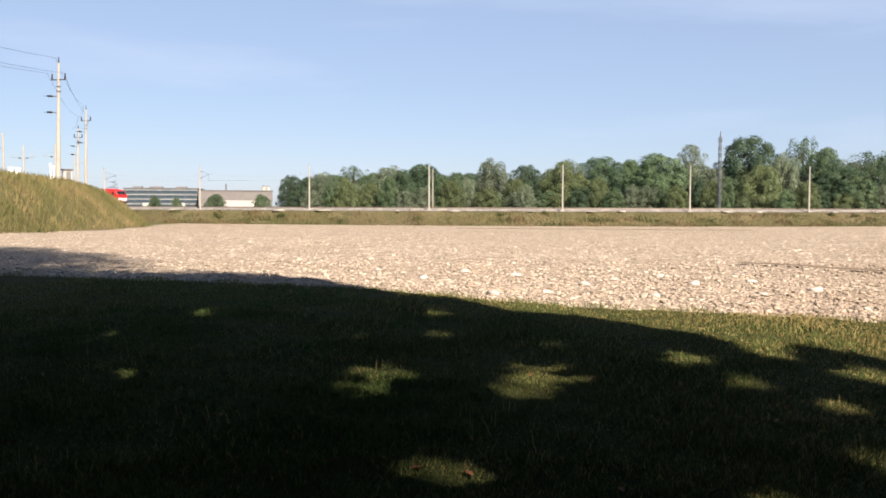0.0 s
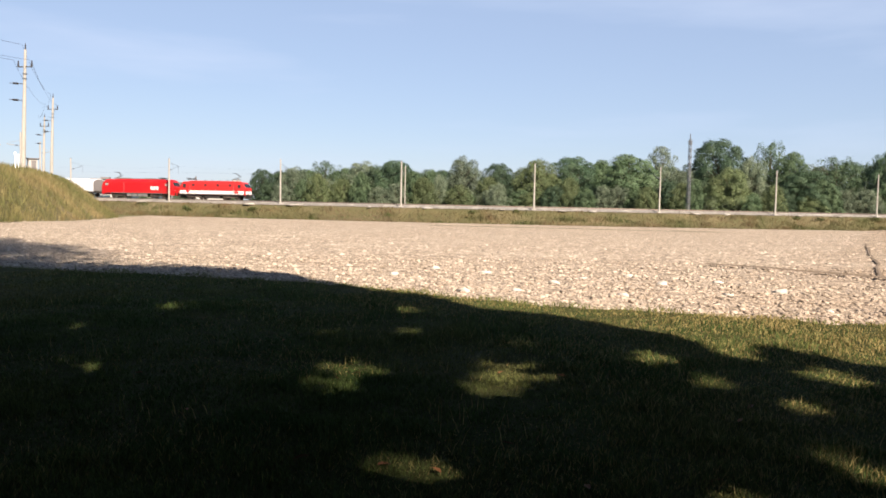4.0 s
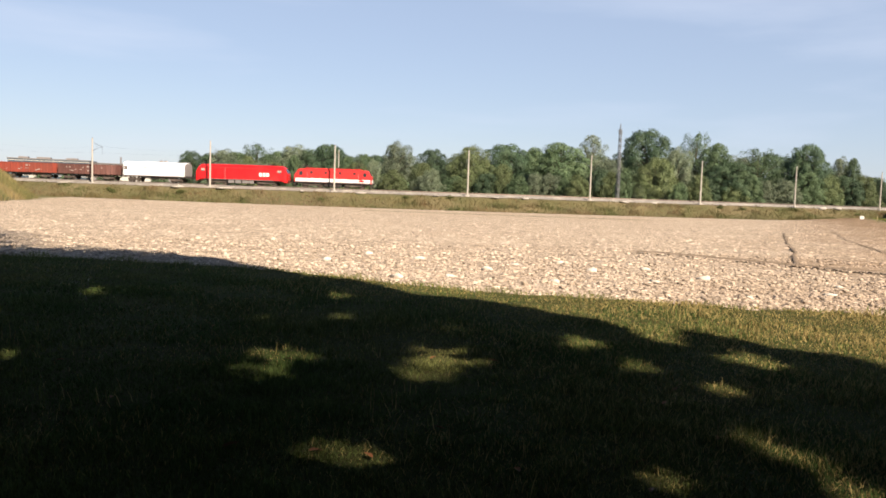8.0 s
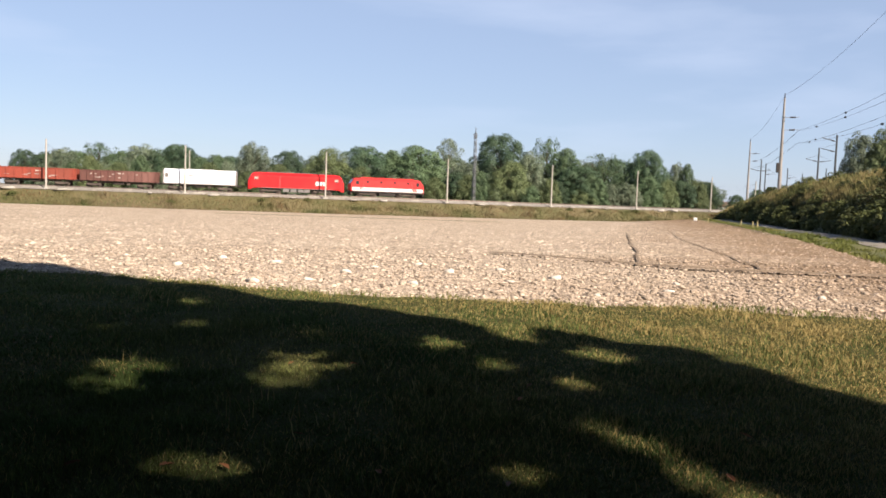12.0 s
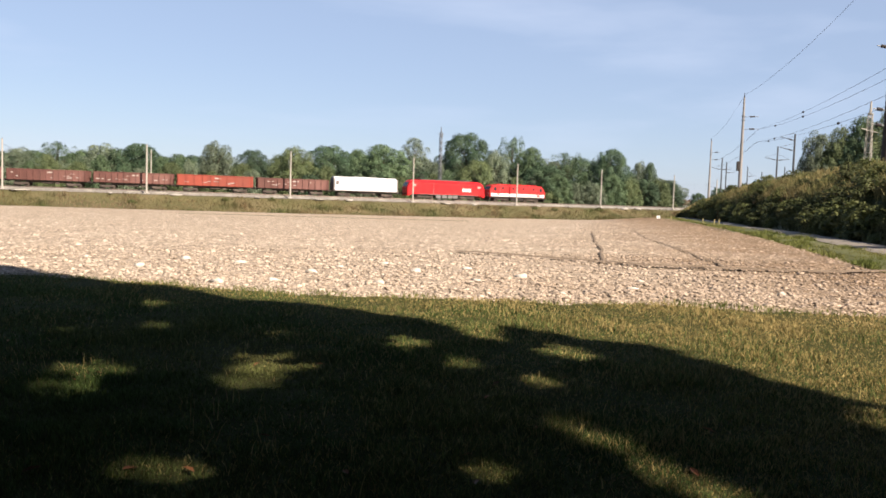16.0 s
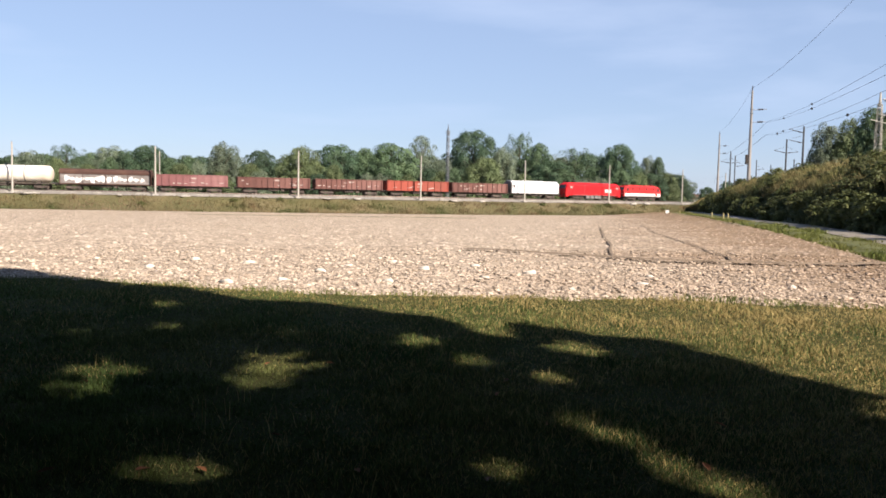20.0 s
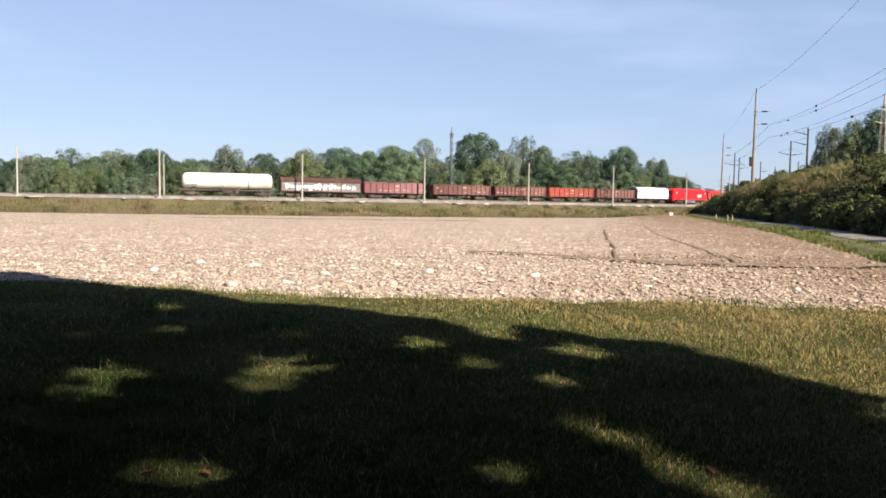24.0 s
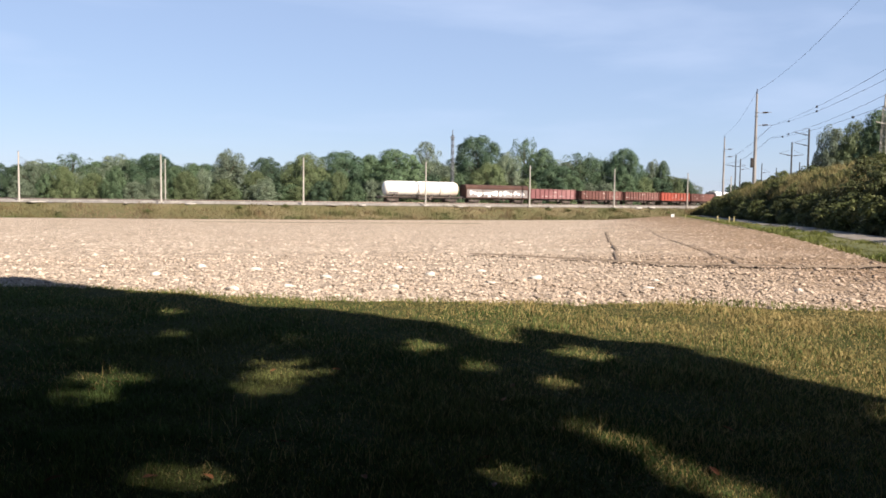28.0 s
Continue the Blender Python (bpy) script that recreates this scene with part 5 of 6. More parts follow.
def polar(az, d):
    return d * math.sin(radians(az)), d * math.cos(radians(az))


tx, ty = polar(19.2, 184)
lattice_tower("lattice_tower", "dark steel lattice tower rising among the trees", tx, ty, -2.3, 19.0, 0.3, 0.2, ((18.6, 0.75), (18.1, 0.6)), M_STEEL, 0.05)
tx, ty = polar(47.5, 96)
lattice_tower("lattice_mast", "pale steel lattice mast above the bank", tx, ty, 2.6, 9.4, 0.42, 0.2, ((7.6, 2.6), (9.0, 0.8)), M_CONC, 0.02, 9)

# ---- far buildings ----
def office_hall():
    a0, a1, d = -21.95, -17.2, 420
    x0, y0 = polar(a0, d)
    x1, y1 = polar(a1, d * 0.985)
    w = math.hypot(x1 - x0, y1 - y0)
    ob = thing("office_hall", "long low building with dark window bands, beyond the railway", "building", m=pose(x0, y0, -2.3, 0, 0, math.degrees(math.atan2(y1 - y0, x1 - x0))))
    part("wall", Builder().box(w / 2, 12, 6.0, w, 24, 12.0), M_FACADE, ob)
    part("roof", Builder().box(w / 2, 12, 12.15, w + 0.6, 24.6, 0.3), M_SHED, ob)
    for i in range(4):
        for j in range(6):
            part("window", Builder().box(w * (j + 0.5) / 6, -0.03, 3.4 + i * 2.3, w / 6 - 0.3, 0.12, 1.15), M_BAND, ob)
        part("sill", Builder().box(w / 2, -0.08, 4.35 + i * 2.3, w, 0.2, 0.22), M_PLASTER, ob)
    for j in (0.3, 0.78):
        part("door", Builder().box(w * j, -0.12, 3.6, 3.2, 0.3, 2.6), M_PLASTER, ob, "pale delivery door")
    for j, ww in ((0.15, 4), (0.4, 6), (0.75, 5)):
        part("roof_unit", Builder().box(w * j, 8, 12.7, ww, 4, 0.9, 0.1), M_SHED, ob)


def shed(a0, a1, d, h, name, label):
    x0, y0 = polar(a0, d)
    x1, y1 = polar(a1, d)
    w = math.hypot(x1 - x0, y1 - y0)
    ob = thing(name, label, "building", m=pose(x0, y0, -2.3, 0, 0, math.degrees(math.atan2(y1 - y0, x1 - x0))))
    part("wall", Builder().box(w / 2, 12, h * 0.3, w, 24, h * 0.6), M_SHED, ob)
    part("pale_wall_panel", Builder().box(w * 0.62, -0.06, h * 0.42, w * 0.62, 0.1, h * 0.3), M_PLASTER, ob, "pale rendered wall section")
    part("upper_wall", Builder().box(w / 2, 12, h * 0.78, w + 0.2, 24.2, h * 0.44), M_SHED, ob)
    part("roof", Builder().slab([(-0.4, h), (w + 0.4, h), (w + 0.2, h + 0.35), (-0.2, h + 0.35)], -0.4, 24.4), M_ROOF, ob)
    for j in range(7):
        part("window", Builder().box(w * (j + 0.5) / 7, -0.09, h * 0.2, w / 7 * 0.6, 0.12, 1.2), M_BAND, ob)
    return ob


office_hall()
shed(-17.15, -12.15, 400, 10.8, "warehouse", "grey warehouse with a pale lower wall, beyond the railway")
for az in (-12.75, -12.45):
    x, y = polar(az, 430)
    silo = thing("silo", "pale storage silo beside the warehouse", "silo", "silos", m=pose(x, y, -2.3))
    part("barrel", Builder().rod((0, 0, 0), (0, 0, 13.6), 1.1, 1.1, 14), M_PLASTER, silo)
    part("cap", Builder().rod((0, 0, 13.6), (0, 0, 14.3), 1.1, 0.25, 14), M_ROOF, silo)
x, y = polar(-15.3, 430)
lone("chimney", Builder().rod((0, 0, 0), (0, 0, 15.0), 0.5, 0.35, 10), M_ROOF, "slim dark chimney beyond the warehouse", "chimney", m=pose(x, y, -2.3))
for az, d, w in ((35.9, 430, 9), (36.7, 470, 10)):
    x, y = polar(az, d)
    house = thing("house", "small pale house with a red-brown roof, far off", "house", "far houses", m=pose(x, y, -2.0, 0, 0, -az + 20))
    part("wall", Builder().box(0, 0, 2.2, w, 8, 4.4), M_PLASTER, house)
    part("roof", Builder().slab([(-w / 2 - 0.4, 4.3), (w / 2 + 0.4, 4.3), (w / 2 - 1, 7.2), (-w / 2 + 1, 7.2)], -4.4, 4.4), M_TILE, house)
    for j in (-0.3, 0.0, 0.3):
        part("window", Builder().box(w * j, -4.02, 2.5, 1.0, 0.1, 1.3), M_BAND, house)

# small boxes on the left bank
for az, d, w, h in ((-28.55, 104, 0.5, 1.3), (-28.15, 105, 0.5, 1.3)):
    x, y = polar(az, d)
    cab = thing("relay_cabinet", "white lineside cabinet on the bank", "cabinet", "lineside cabinets", m=pose(x, y, MAIN_Z - 0.1, 0, 0, 25))
    part("body", Builder().box(0, 0, h / 2, w, 0.6, h, 0.05), M_WHITE, cab)
    part("lid", Builder().box(0, 0, h + 0.04, w + 0.12, 0.72, 0.08), M_WHITE, cab)
x, y = polar(-25.35, 124)
hut = thing("lineside_hut", "small beige lineside hut with a flat roof", "hut", m=pose(x, y, MAIN_Z + 0.1, 0, 0, 25))
part("wall", Builder().box(0, 0, 0.9, 1.3, 1.1, 1.8), M_PLASTER, hut)
part("roof", Builder().box(0, 0, 1.86, 1.7, 1.5, 0.14, 0.03), M_ROOF, hut)
part("door", Builder().box(0.2, -0.57, 0.85, 0.6, 0.05, 1.5), M_SHED, hut)
for az, d in ((-26.3, 104), (-26.12, 110)):
    x, y = polar(az, d)
    sig = thing("signal_post", "slim white post on the bank", "post", "posts on the bank", m=pose(x, y, MAIN_Z - 0.2))
    part("post", Builder().rod((0, 0, 0), (0, 0, 1.75), 0.08, 0.07, 8), M_WHITE, sig)
    part("head", Builder().box(0, 0, 1.9, 0.22, 0.2, 0.36, 0.04), M_WHITE, sig)

# posts by the lane
for az, d in ((35.6, 118), (37.7, 92), (38.45, 84), (38.75, 84)):
    x, y = polar(az, d)
    w = x * ALONG[0] + y * ALONG[1]
    pst = thing("marker_post", "short yellowish marker post beside the lane", "post", "posts beside the lane", m=pose(x, y, right_z(w) - 0.1))
    part("post", Builder().box(0, 0, 0.3, 0.1, 0.1, 0.6, 0.02), M_YELLOW, pst)
    part("cap", Builder().rod((0, 0, 0.6), (0, 0, 0.65), 0.07, 0.04, 8), M_YELLOW, pst)
x, y = polar(34.75, 150)
sgn = thing("white_marker", "small white marker plate at the edge of the field", "sign", m=pose(x, y, -1.45, 0, 0, -30))
part("post", Builder().rod((0, 0, 0), (0, 0, 0.8), 0.04, 0.04, 6), M_STEEL, sgn)
part("plate", Builder().box(0, 0, 0.85, 0.6, 0.06, 0.55, 0.02), M_WHITE, sgn)


# ---- the train ----
# Vehicles are built with x forward along the track and z = 0 on the rail; the camera sees their -y side.
SPEED = 9.63
WHEELS = []
VEHICLES = []


def wheelset(parent, x, r):
    b = Builder()
    for y in (-0.75, 0.75):
        b.disc_y(x * 0, y, 0, r, 0.13, 18).disc_y(x * 0, y * 0.93, 0, r + 0.03, 0.03, 18)
        for k in range(4):
            a = k * math.pi / 2
            b.box(math.cos(a) * r * 0.5, y * 1.1, math.sin(a) * r * 0.5, 0.1, 0.06, 0.1)
    b.rod((0, -1.0, 0), (0, 1.0, 0), 0.08, 0.08, 8)
    ob = part("wheelset", b, M_GEAR, parent, m=pose(x, 0, r))
    WHEELS.append((ob, x, r))
    return ob


def bogie(parent, x, base, r, frame_label=""):
    b = Builder()
    for y in (-1.02, 1.02):
        h = r + 0.12
        b.slab([(x - base / 2 - 0.35, h - 0.1), (x - base / 2 + 0.3, h - 0.28), (x - 0.35, h - 0.35), (x + 0.35, h - 0.35), (x + base / 2 - 0.3, h - 0.28), (x + base / 2 + 0.35, h - 0.1), (x + base / 2 + 0.35, h + 0.12), (x - base / 2 - 0.35, h + 0.12)], y - 0.07, y + 0.07)
        for q in (-0.2, 0.2):
            b.rod((x + q, y, h - 0.33), (x + q, y, h + 0.1), 0.09, 0.09, 8)
        for q in (-base / 2, base / 2):
            b.box(x + q, y * 1.05, r, 0.34, 0.16, 0.34, 0.05)
    b.box(x, 0, r + 0.15, 0.5, 2.0, 0.2, 0.04)
    ob = part("bogie", b, M_GEAR, parent, frame_label)
    for q in (-base / 2, base / 2):
        wheelset(ob, x + q, r)
    return ob


def buffers(parent, half, z=1.05):
    for sx in (-1, 1):
        for y in (-0.87, 0.87):
            part("buffer", Builder().rod((sx * (half - 0.1), y, z), (sx * (half + 0.45), y, z), 0.1, 0.1, 8).rod((sx * (half + 0.45), y, z), (sx * (half + 0.52), y, z), 0.23, 0.22, 12), M_DARK, parent)
        part("coupling", Builder().box(sx * (half + 0.2), 0, z - 0.1, 0.7, 0.12, 0.16, 0.03), M_DARK, parent)


def pantograph(parent, x, up):
    b = Builder().box(x, 0, 4.12, 1.6, 1.3, 0.08)
    if up:
        b.rod((x - 0.7, -0.4, 4.15), (x + 0.9, -0.25, 4.85), 0.045, 0.04, 6).rod((x - 0.7, 0.4, 4.15), (x + 0.9, 0.25, 4.85), 0.045, 0.04, 6)
        b.rod((x + 0.9, -0.25, 4.85), (x - 0.4, 0, 5.42), 0.035, 0.03, 6).rod((x + 0.9, 0.25, 4.85), (x - 0.4, 0, 5.42), 0.035, 0.03, 6)
        b.rod((x - 0.4, -0.85, 5.44), (x - 0.4, 0.85, 5.44), 0.04, 0.04, 6).rod((x - 0.15, -0.85, 5.44), (x - 0.15, 0.85, 5.44), 0.04, 0.04, 6)
    else:
        b.rod((x - 0.8, -0.4, 4.18), (x + 0.9, -0.3, 4.32), 0.045, 0.04, 6).rod((x + 0.9, 0.3, 4.32), (x - 0.8, 0.4, 4.18), 0.045, 0.04, 6)
        b.rod((x - 0.8, -0.85, 4.36), (x - 0.8, 0.85, 4.36), 0.05, 0.05, 6)
    part("pantograph", b, M_DARK, parent)


def body_run(stations):
    """Cross-sections with a chamfered roof: (x, half-width, floor, side top, roof top, roof half-width)."""
    out = []
    for x, w, z0, z1, z2, rw in stations:
        out.append((x, [(-w * 0.96, z0), (-w, z0 + 0.12), (-w, z1), (-rw, z2 - 0.05), (-rw * 0.6, z2), (rw * 0.6, z2), (rw, z2 - 0.05), (w, z1), (w, z0 + 0.12), (w * 0.96, z0)]))
    return out


def old_loco():
    """Boxy red locomotive with a white waist band and round-cornered cabs."""
    ob = thing("electric_locomotive", "boxy red electric locomotive with a broad white band", "locomotive", "train")
    h = 7.6
    part("body", Builder().run(body_run([(-h, 1.25, 1.0, 2.3, 2.5, 1.1), (-h + 0.05, 1.4, 1.0, 2.35, 2.6, 1.2), (-h + 0.75, 1.45, 1.0, 3.25, 3.6, 1.1), (-h + 1.2, 1.46, 1.0, 3.3, 3.68, 1.1), (h - 1.2, 1.46, 1.0, 3.3, 3.68, 1.1), (h - 0.75, 1.45, 1.0, 3.25, 3.6, 1.1), (h - 0.05, 1.4, 1.0, 2.35, 2.6, 1.2), (h, 1.25, 1.0, 2.3, 2.5, 1.1)])), M_RED_OLD, ob)
    for y in (-1.475, 1.475):
        part("white_band", Builder().box(0, y, 1.5, 2 * h - 0.6, 0.03, 0.62), M_WHITE, ob, "broad white waist band")
        part("lower_edge", Builder().box(0, y, 1.1, 2 * h - 0.5, 0.03, 0.16), M_ROOF, ob, "grey lower edge")
        for x in (-4.2, -1.4, 1.4, 4.2):
            part("side_window", Builder().box(x, y, 2.95, 0.45, 0.04, 0.42), M_GLASS, ob)
        for sx in (-1, 1):
            part("cab_window", Builder().box(sx * (h - 1.35), y, 2.75, 0.62, 0.04, 0.7), M_GLASS, ob)
            part("cab_door", Builder().box(sx * (h - 2.15), y, 2.2, 0.7, 0.03, 1.7), M_RED_OLD, ob)
            part("handrail", Builder().rod((sx * (h - 2.6), y * 1.02, 1.3), (sx * (h - 2.6), y * 1.02, 2.9), 0.03, 0.03, 5), M_STEEL, ob)
        part("emblem", Builder().box(h - 1.9, y * 1.012, 1.5, 0.9, 0.02, 0.34), M_RED_OLD, ob)
    part("roof_duct", Builder().box(0, 0, 3.72, 11.0, 1.9, 0.26, 0.08), M_RED_OLD, ob)
    for sx in (-1, 1):
        part("windscreen", Builder().add([(sx * (h - 0.12), -1.15, 2.55), (sx * (h - 0.12), 1.15, 2.55), (sx * (h - 0.62), 1.05, 3.3), (sx * (h - 0.62), -1.05, 3.3), (sx * (h - 0.02), -1.15, 2.58), (sx * (h - 0.02), 1.15, 2.58), (sx * (h - 0.55), 1.05, 3.32), (sx * (h - 0.55), -1.05, 3.32)], [(0, 1, 2, 3), (4, 5, 6, 7), (0, 1, 5, 4), (1, 2, 6, 5), (2, 3, 7, 6), (3, 0, 4, 7)]), M_GLASS, ob)
        for y in (-0.8, 0.8):
            part("headlight", Builder().rod((sx * (h - 0.05), y, 1.75), (sx * (h + 0.05), y, 1.75), 0.13, 0.12, 10), M_WHITE, ob)
        part("snow_plough", Builder().box(sx * (h - 0.15), 0, 0.55, 0.25, 2.5, 0.55, 0.05), M_DARK, ob)
    part("front_band", Builder().box(h - 0.02, 0, 1.5, 0.1, 2.5, 0.62), M_WHITE, ob)
    part("underframe", Builder().box(0, 0, 0.9, 2 * h - 0.6, 2.5, 0.3, 0.05).box(0, 0, 0.55, 3.4, 2.3, 0.6, 0.1), M_DARK, ob)
    bogie(ob, -4.1, 2.9, 0.62)
    bogie(ob, 4.1, 2.9, 0.62)
    buffers(ob, h - 0.1)
    pantograph(ob, -5.4, False)
    pantograph(ob, 4.9, True)
    for x in (-2.5, -0.8, 0.9, 2.6):
        part("roof_insulator", Builder().rod((x, 0.3, 3.88), (x, 0.3, 4.15), 0.09, 0.06, 8), M_DARK, ob)
    return ob


def new_loco():
    """Modern all-red locomotive with raked rounded fronts."""
    ob = thing("electric_locomotive", "modern all-red electric locomotive with raked rounded fronts", "locomotive", "train")
    h = 9.2
    ends = [(0.0, 1.15, 0.7, 2.1, 2.3, 0.95), (0.1, 1.38, 0.65, 2.4, 2.6, 1.12), (0.55, 1.47, 0.7, 3.2, 3.5, 1.15), (0.95, 1.5, 0.95, 3.4, 3.85, 1.05), (1.5, 1.5, 1.0, 3.42, 3.98, 1.0)]
    part("body", Builder().run(body_run([(-h + d, *r) for d, *r in ends] + [(h - d, *r) for d, *r in reversed(ends)])), M_RED, ob)
    for y in (-1.515, 1.515):
        for sx in (-1, 1):
            part("cab_window", Builder().slab([(sx * (h - 1.75), 2.5), (sx * (h - 1.15), 2.5), (sx * (h - 1.5), 3.15), (sx * (h - 1.75), 3.2)], y - 0.015, y + 0.015), M_GLASS, ob)
            part("cab_door", Builder().box(sx * (h - 2.3), y, 2.1, 0.75, 0.02, 2.1), M_RED, ob)
            part("number_bar", Builder().box(sx * (h - 1.55), y * 1.012, 2.85, 0.75, 0.02, 0.42), M_MARK, ob)
        part("seam", Builder().box(-3.2, y, 2.1, 0.08, 0.02, 2.5), M_ROOF, ob)
        for k in range(3):
            part("emblem", Builder().box(3.9 + k * 0.72, y * 1.01, 2.15, 0.56, 0.02, 0.72, 0.0), M_WHITE, ob, "white lettering bar")
        part("skirt", Builder().box(0, y * 0.97, 1.06, 2 * h - 3.6, 0.04, 0.12), M_ROOF, ob)
        for k in range(9):
            part("side_grille", Builder().box(-5.2 + k * 1.3, y, 3.28, 0.9, 0.03, 0.16), M_RED_OLD, ob)
    part("roof_deck", Builder().box(0, 0, 4.08, 11.5, 1.5, 0.12, 0.03), M_ROOF, ob)
    for sx in (-1, 1):
        part("windscreen", Builder().add([(sx * (h - 0.03), -0.95, 2.66), (sx * (h - 0.03), 0.95, 2.66), (sx * (h - 0.46), 0.9, 3.4), (sx * (h - 0.46), -0.9, 3.4), (sx * (h - 0.25), -0.95, 2.4), (sx * (h - 0.25), 0.95, 2.4), (sx * (h - 0.82), 0.9, 3.22), (sx * (h - 0.82), -0.9, 3.22)], [(0, 1, 2, 3), (4, 5, 6, 7), (0, 1, 5, 4), (1, 2, 6, 5), (2, 3, 7, 6), (3, 0, 4, 7)]), M_GLASS, ob)
        for y in (-0.85, 0.85):
            part("headlight", Builder().box(sx * (h - 0.08), y, 1.72, 0.16, 0.34, 0.18, 0.04), M_WHITE, ob)
    part("underframe", Builder().box(0, 0, 0.98, 2 * h - 2.6, 2.5, 0.26, 0.05).box(0, 0, 0.6, 4.6, 2.4, 0.6, 0.1), M_DARK, ob)
    for x in (-2.0, -0.6, 0.8, 2.0):
        part("equipment_box", Builder().box(x, -1.24, 0.62, 1.1, 0.35, 0.6, 0.05), M_SHED, ob)
    bogie(ob, -4.95, 3.0, 0.57)
    bogie(ob, 4.95, 3.0, 0.57)
    buffers(ob, h - 0.25)
    pantograph(ob, -5.8, True)
    pantograph(ob, 5.8, False)
    return ob


def wagon_base(ob, half, base=1.8, r=0.46, pivot=None):
    pivot = half - 2.4 if pivot is None else pivot
    part("underframe", Builder().box(0, 0, 1.08, 2 * half, 2.3, 0.26, 0.04).box(0, -0.5, 0.85, 2 * pivot - 2.6, 0.2, 0.3).box(0, 0.5, 0.85, 2 * pivot - 2.6, 0.2, 0.3), M_GEAR, ob)
    part("brake_gear", Builder().rod((-0.9, -0.85, 0.75), (0.9, -0.85, 0.75), 0.22, 0.22, 10).box(1.7, -0.9, 0.7, 0.6, 0.4, 0.4, 0.04), M_GEAR, ob)
    bogie(ob, -pivot, base, r)
    bogie(ob, pivot, base, r)
    buffers(ob, half - 0.05)


def gondola(mat, label, ribs, half=6.9, top=3.05):
    """Open high-sided wagon with ribbed steel walls."""
    ob = thing("open_wagon", label, "wagon", "train")
    wagon_base(ob, half)
    part("floor", Builder().box(0, 0, 1.27, 2 * half - 0.1, 2.7, 0.1), mat, ob)
    hgt = top - 1.2
    for y in (-1.4, 1.4):
        part("side_wall", Builder().box(0, y, 1.2 + hgt / 2, 2 * half - 0.1, 0.06, hgt), mat, ob)
        part("top_rail", Builder().box(0, y, top, 2 * half, 0.16, 0.14, 0.03), mat, ob)
        part("bottom_rail", Builder().box(0, y * 1.02, 1.22, 2 * half, 0.12, 0.18, 0.03), mat, ob)
        for k in range(ribs):
            x = -half + 0.25 + (2 * half - 0.5) * k / (ribs - 1)
            b = Builder().slab([(x - 0.1, 1.22), (x + 0.1, 1.22), (x + 0.08, top - 0.05), (x - 0.08, top - 0.05)], y * 1.0, y + math.copysign(0.2, y))
            part("rib", b, mat, ob)
        rr = random.Random(ribs * 7 + int(half * 10) + len(VEHICLES) * 13)
        for k in range(9):
            x = rr.uniform(-half + 0.8, half - 0.8)
            part("stencil_bar", Builder().box(x, y * 1.03, rr.choice((1.65, 1.8, 2.0, 2.45)), rr.uniform(0.3, 0.9), 0.02, rr.uniform(0.1, 0.24)), M_MARK, ob)
        part("stencil_bar", Builder().box(0.4, y * 1.03, 2.6, 1.1, 0.02, 0.26), M_MARK, ob)
    for sx in (-1, 1):
        part("end_wall", Builder().box(sx * (half - 0.06), 0, 1.2 + hgt / 2, 0.06, 2.8, hgt), mat, ob)
        part("end_rail", Builder().box(sx * (half - 0.04), 0, top, 0.14, 2.8, 0.14, 0.02), mat, ob)
        for y in (-0.9, 0, 0.9):
            part("end_rib", Builder().box(sx * (half + 0.02), y, 1.2 + hgt / 2, 0.12, 0.12, hgt), mat, ob)
    return ob


def hood_profile(w, z0, z1, z2):
    pts = [(-w, z0), (-w, z1)]
    for k in range(1, 8):
        a = math.pi - math.pi * k / 8
        pts.append((w * math.cos(a), z1 + (z2 - z1) * math.sin(a)))
    return pts + [(w, z1), (w, z0)]


def hood_wagon():
    """White telescopic-hood wagon."""
    ob = thing("hood_wagon", "white covered wagon with smooth rounded sliding hoods", "wagon", "train")
    half = 6.9
    wagon_base(ob, half)
    for k, (x0, x1, w) in enumerate(((-6.45, -2.15, 1.46), (-2.35, 2.35, 1.51), (2.15, 6.45, 1.46))):
        part("hood", Builder().run([(x0, hood_profile(w, 1.25, 3.3 + 0.03 * (k == 1), 3.95 + 0.05 * (k == 1))), (x1, hood_profile(w, 1.25, 3.3 + 0.03 * (k == 1), 3.95 + 0.05 * (k == 1)))]), M_TARP, ob, smooth=False)
        for x in (x0 + 0.06, x1 - 0.06):
            part("hood_rib", Builder().run([(x - 0.07, hood_profile(w + 0.03, 1.25, 3.32 + 0.03 * (k == 1), 4.0 + 0.05 * (k == 1))), (x + 0.07, hood_profile(w + 0.03, 1.25, 3.32 + 0.03 * (k == 1), 4.0 + 0.05 * (k == 1)))]), M_TARP, ob)
    for sx in (-1, 1):
        part("end_wall", Builder().run([(sx * 6.45, hood_profile(1.42, 1.25, 3.2, 3.85)), (sx * 6.7, hood_profile(1.42, 1.25, 3.2, 3.85))]), M_SHED, ob, "grey end wall")
        part("end_platform", Builder().box(sx * 6.8, 0, 1.28, 0.4, 2.6, 0.1), M_DARK, ob)
    for y in (-1.53, 1.53):
        part("label_plate", Builder().box(-6.0, y * 0.975, 2.7, 0.65, 0.03, 0.75), M_ROOF, ob, "dark info panel")
        part("stencil_bar", Builder().box(-1.6, y, 2.75, 1.0, 0.02, 0.12), M_RED, ob)
        part("side_sill", Builder().box(0, y * 0.96, 1.2, 2 * half - 0.4, 0.1, 0.14), M_SHED, ob)
    return ob


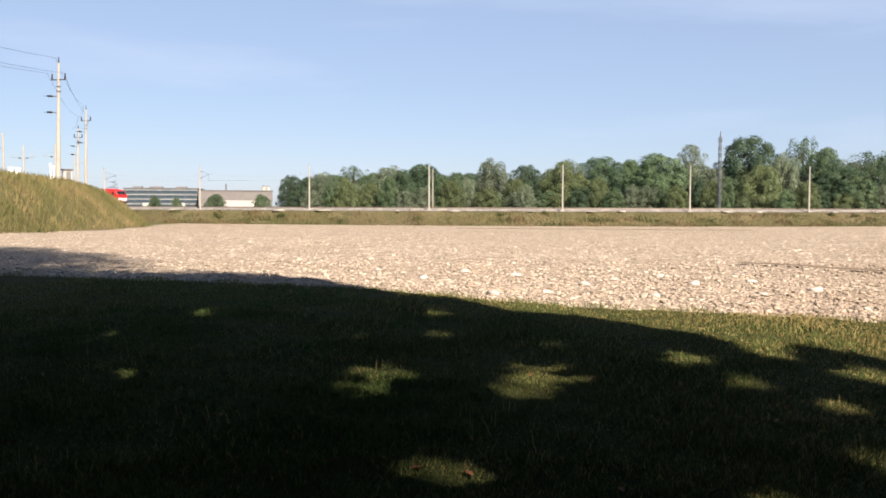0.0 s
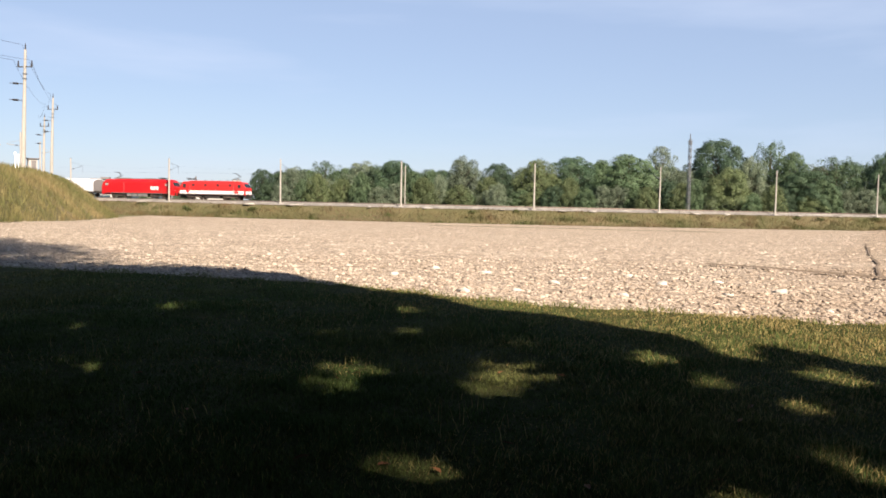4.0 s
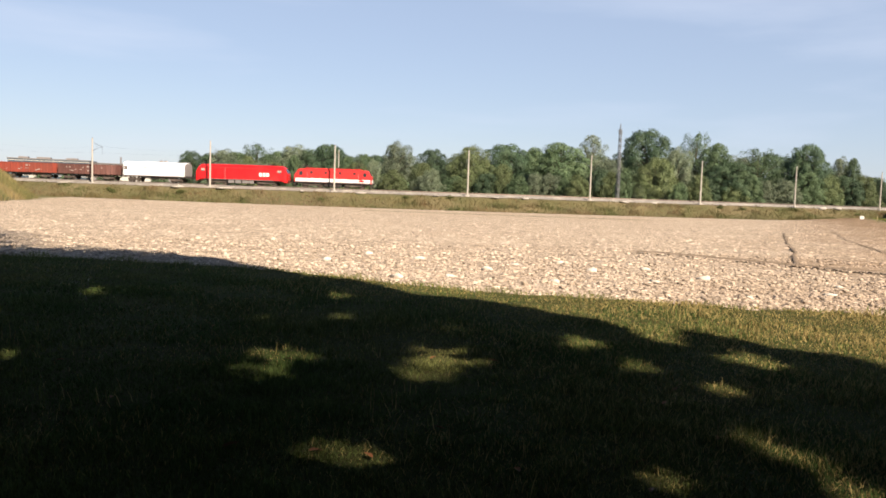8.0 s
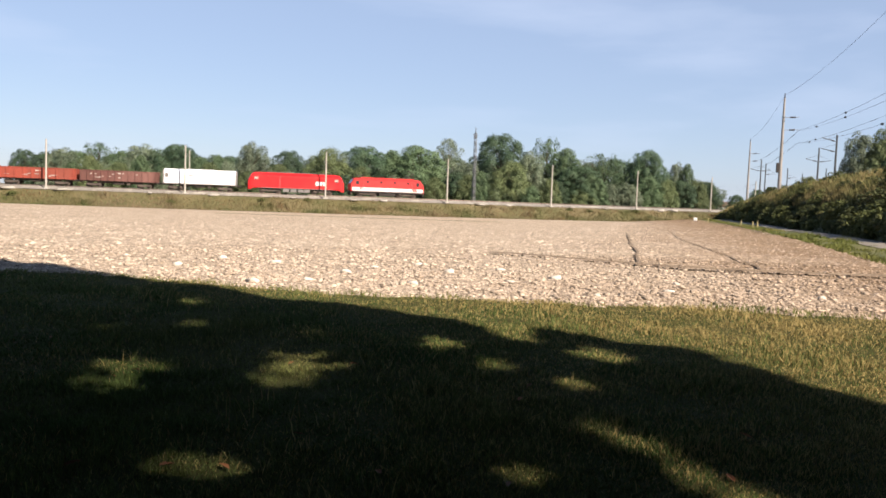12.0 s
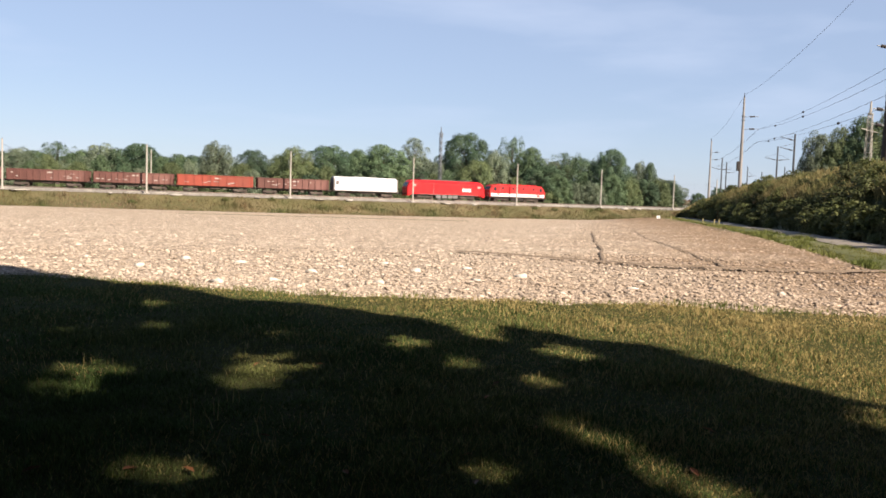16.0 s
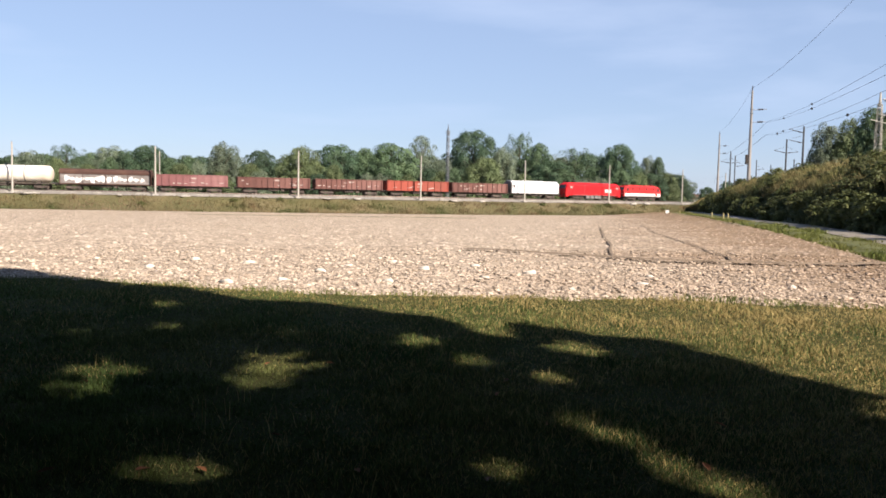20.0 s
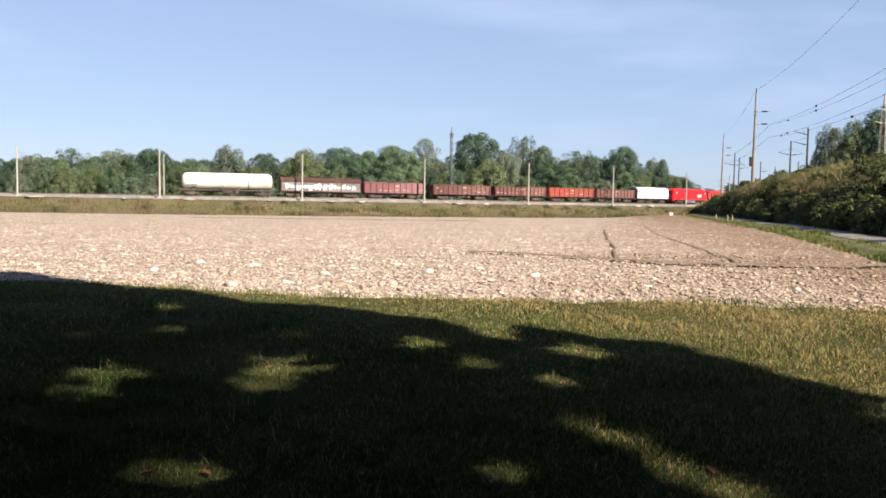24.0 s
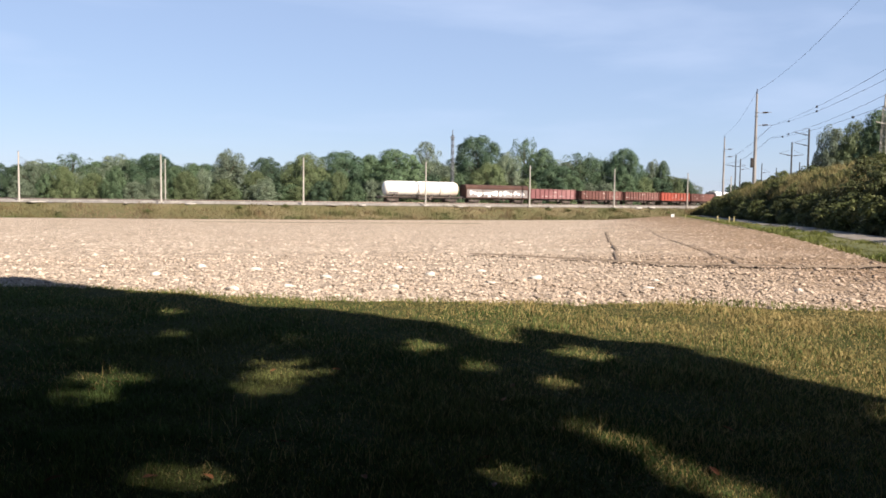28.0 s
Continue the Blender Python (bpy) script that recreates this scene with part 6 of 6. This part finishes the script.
def covered_wagon():
    """Brown covered wagon with sprayed side walls."""
    ob = thing("covered_wagon", "brown covered wagon with white graffiti along its side", "wagon", "train")
    half = 8.05
    wagon_base(ob, half)
    part("body", Builder().run([(-7.85, hood_profile(1.38, 1.2, 3.0, 3.1)), (7.85, hood_profile(1.38, 1.2, 3.0, 3.1))]), M_COVERW, ob)
    part("roof", Builder().run([(-7.95, hood_profile(1.46, 2.95, 3.35, 3.95)), (7.95, hood_profile(1.46, 2.95, 3.35, 3.95))]), M_COVER, ob)
    for k in range(8):
        x = -6.9 + k * 1.97
        part("roof_rib", Builder().run([(x - 0.05, hood_profile(1.49, 2.95, 3.36, 3.99)), (x + 0.05, hood_profile(1.49, 2.95, 3.36, 3.99))]), M_COVER, ob)
    rr = random.Random(5)
    for y in (-1.4, 1.4):
        for k in range(5):
            x = -7.8 + k * 3.9
            part("door_post", Builder().box(x, y, 2.1, 0.12, 0.1, 1.75), M_COVER, ob)
        for k in range(15):
            x = -6.7 + k * 0.93 + rr.uniform(-0.2, 0.2)
            a, c, z = rr.uniform(0.34, 0.62), rr.uniform(0.3, 0.72), 1.95 + rr.uniform(-0.2, 0.25)
            pts = []
            for j in range(15):
                q = 2 * math.pi * j / 15
                f = rr.uniform(0.55, 1.2)
                pts.append((x + a * f * math.cos(q), min(max(z + c * f * math.sin(q), 1.32), 2.82)))
            part("graffiti_shape", Builder().slab(pts, y + math.copysign(0.022, y), y + math.copysign(0.03, y)), M_SPRAY, ob)
        part("side_sill", Builder().box(0, y * 1.01, 1.18, 15.8, 0.1, 0.16), M_COVER, ob)
    for sx in (-1, 1):
        part("end_wall", Builder().box(sx * 7.89, 0, 2.1, 0.08, 2.7, 1.8), M_COVER, ob)
    return ob


def tank_wagon():
    """White tank wagon with a long barrel, a band and saddles."""
    ob = thing("tank_wagon", "long white tank wagon with a dark band round the barrel", "wagon", "train")
    half = 8.95
    wagon_base(ob, half)
    secs = []
    r, zc = 1.55, 2.8
    for x, k in ((-8.3, 0.3), (-8.23, 0.6), (-8.05, 0.82), (-7.75, 0.95), (-7.35, 1.0), (7.35, 1.0), (7.75, 0.95), (8.05, 0.82), (8.23, 0.6), (8.3, 0.3)):
        secs.append((x, [(r * k * math.cos(2 * math.pi * j / 24), r * k * math.sin(2 * math.pi * j / 24)) for j in range(24)]))
    part("barrel", Builder().run(secs, 0, zc), M_TANK, ob, smooth=True)
    part("band", Builder().run([(3.75, [((r + 0.03) * math.cos(2 * math.pi * j / 24), (r + 0.03) * math.sin(2 * math.pi * j / 24)) for j in range(24)]), (3.9, [((r + 0.03) * math.cos(2 * math.pi * j / 24), (r + 0.03) * math.sin(2 * math.pi * j / 24)) for j in range(24)])], 0, zc), M_ROOF, ob)
    part("stripe", Builder().box(0, -1.45, 2.6, 15.2, 0.04, 0.08), M_MARK, ob)
    for x in (-6.2, -2, 2, 6.2):
        part("saddle", Builder().slab([(x - 0.3, 1.2), (x + 0.3, 1.2), (x + 0.2, 1.75), (x - 0.2, 1.75)], -1.05, 1.05), M_GEAR, ob)
    part("walkway", Builder().box(0, 0, 4.25, 9.0, 0.7, 0.06).rod((-4.3, 0.33, 4.25), (-4.3, 0.33, 4.6), 0.02, 0.02, 5), M_STEEL, ob)
    part("manhole", Builder().rod((0.6, 0, 4.1), (0.6, 0, 4.45), 0.35, 0.35, 14), M_STEEL, ob)
    part("ladder", Builder().rod((-1.4, -1.5, 1.2), (-1.4, -1.2, 3.9), 0.03, 0.03, 5).rod((-0.9, -1.5, 1.2), (-0.9, -1.2, 3.9), 0.03, 0.03, 5), M_STEEL, ob)
    for x in (-1.2, -0.6, 0.0):
        part("valve_box", Builder().box(x - 1.2, -1.1, 1.15, 0.4, 0.4, 0.5, 0.06), M_DARK, ob)
    part("label_panel", Builder().box(-6.5, -1.36, 2.0, 1.9, 0.05, 0.5), M_ROOF, ob)
    for sx in (-1, 1):
        part("end_platform", Builder().box(sx * 8.7, 0, 1.3, 0.5, 2.5, 0.08), M_STEEL, ob)
    return ob


for centre, make in ((-104.7, old_loco), (-122.7, new_loco), (-140.55, hood_wagon),
                     (-155.05, lambda: gondola(M_BROWN, "dark brown open wagon with ribbed steel sides", 12)),
                     (-169.6, lambda: gondola(M_ORANGE, "bright orange-red open wagon with pale stencils", 10, top=3.1)),
                     (-184.1, lambda: gondola(M_BROWN, "rusty brown open wagon with ribbed steel sides", 14)),
                     (-198.8, lambda: gondola(M_BROWN, "dull brown open wagon with pale stencils", 13)),
                     (-214.0, lambda: gondola(M_PINK, "faded red open wagon with deep ribbed sides", 11, half=6.55, top=3.2)),
                     (-228.95, covered_wagon), (-246.6, tank_wagon)):
    VEHICLES.append((make(), centre))


def run_to(t):
    """How far the train has rolled after t seconds; it slows a little over the first ten."""
    return SPEED * t - 2.2 * max(1 - t / 11, 0) ** 1.5


def motions():
    """The train rolls along the arc, its wheelsets turning."""
    for ob, s0 in VEHICLES:
        walk(ob, [(t, arc_pose(s0 + run_to(t), R_TRACK, RAIL_Z)) for t in range(29)])
    steps = [i / 15 for i in range(421)]
    for ob, x, r in WHEELS:
        walk(ob, [(t, pose(x, 0, r) @ Matrix.Rotation(run_to(t) / r, 4, "Y")) for t in steps])


motions()
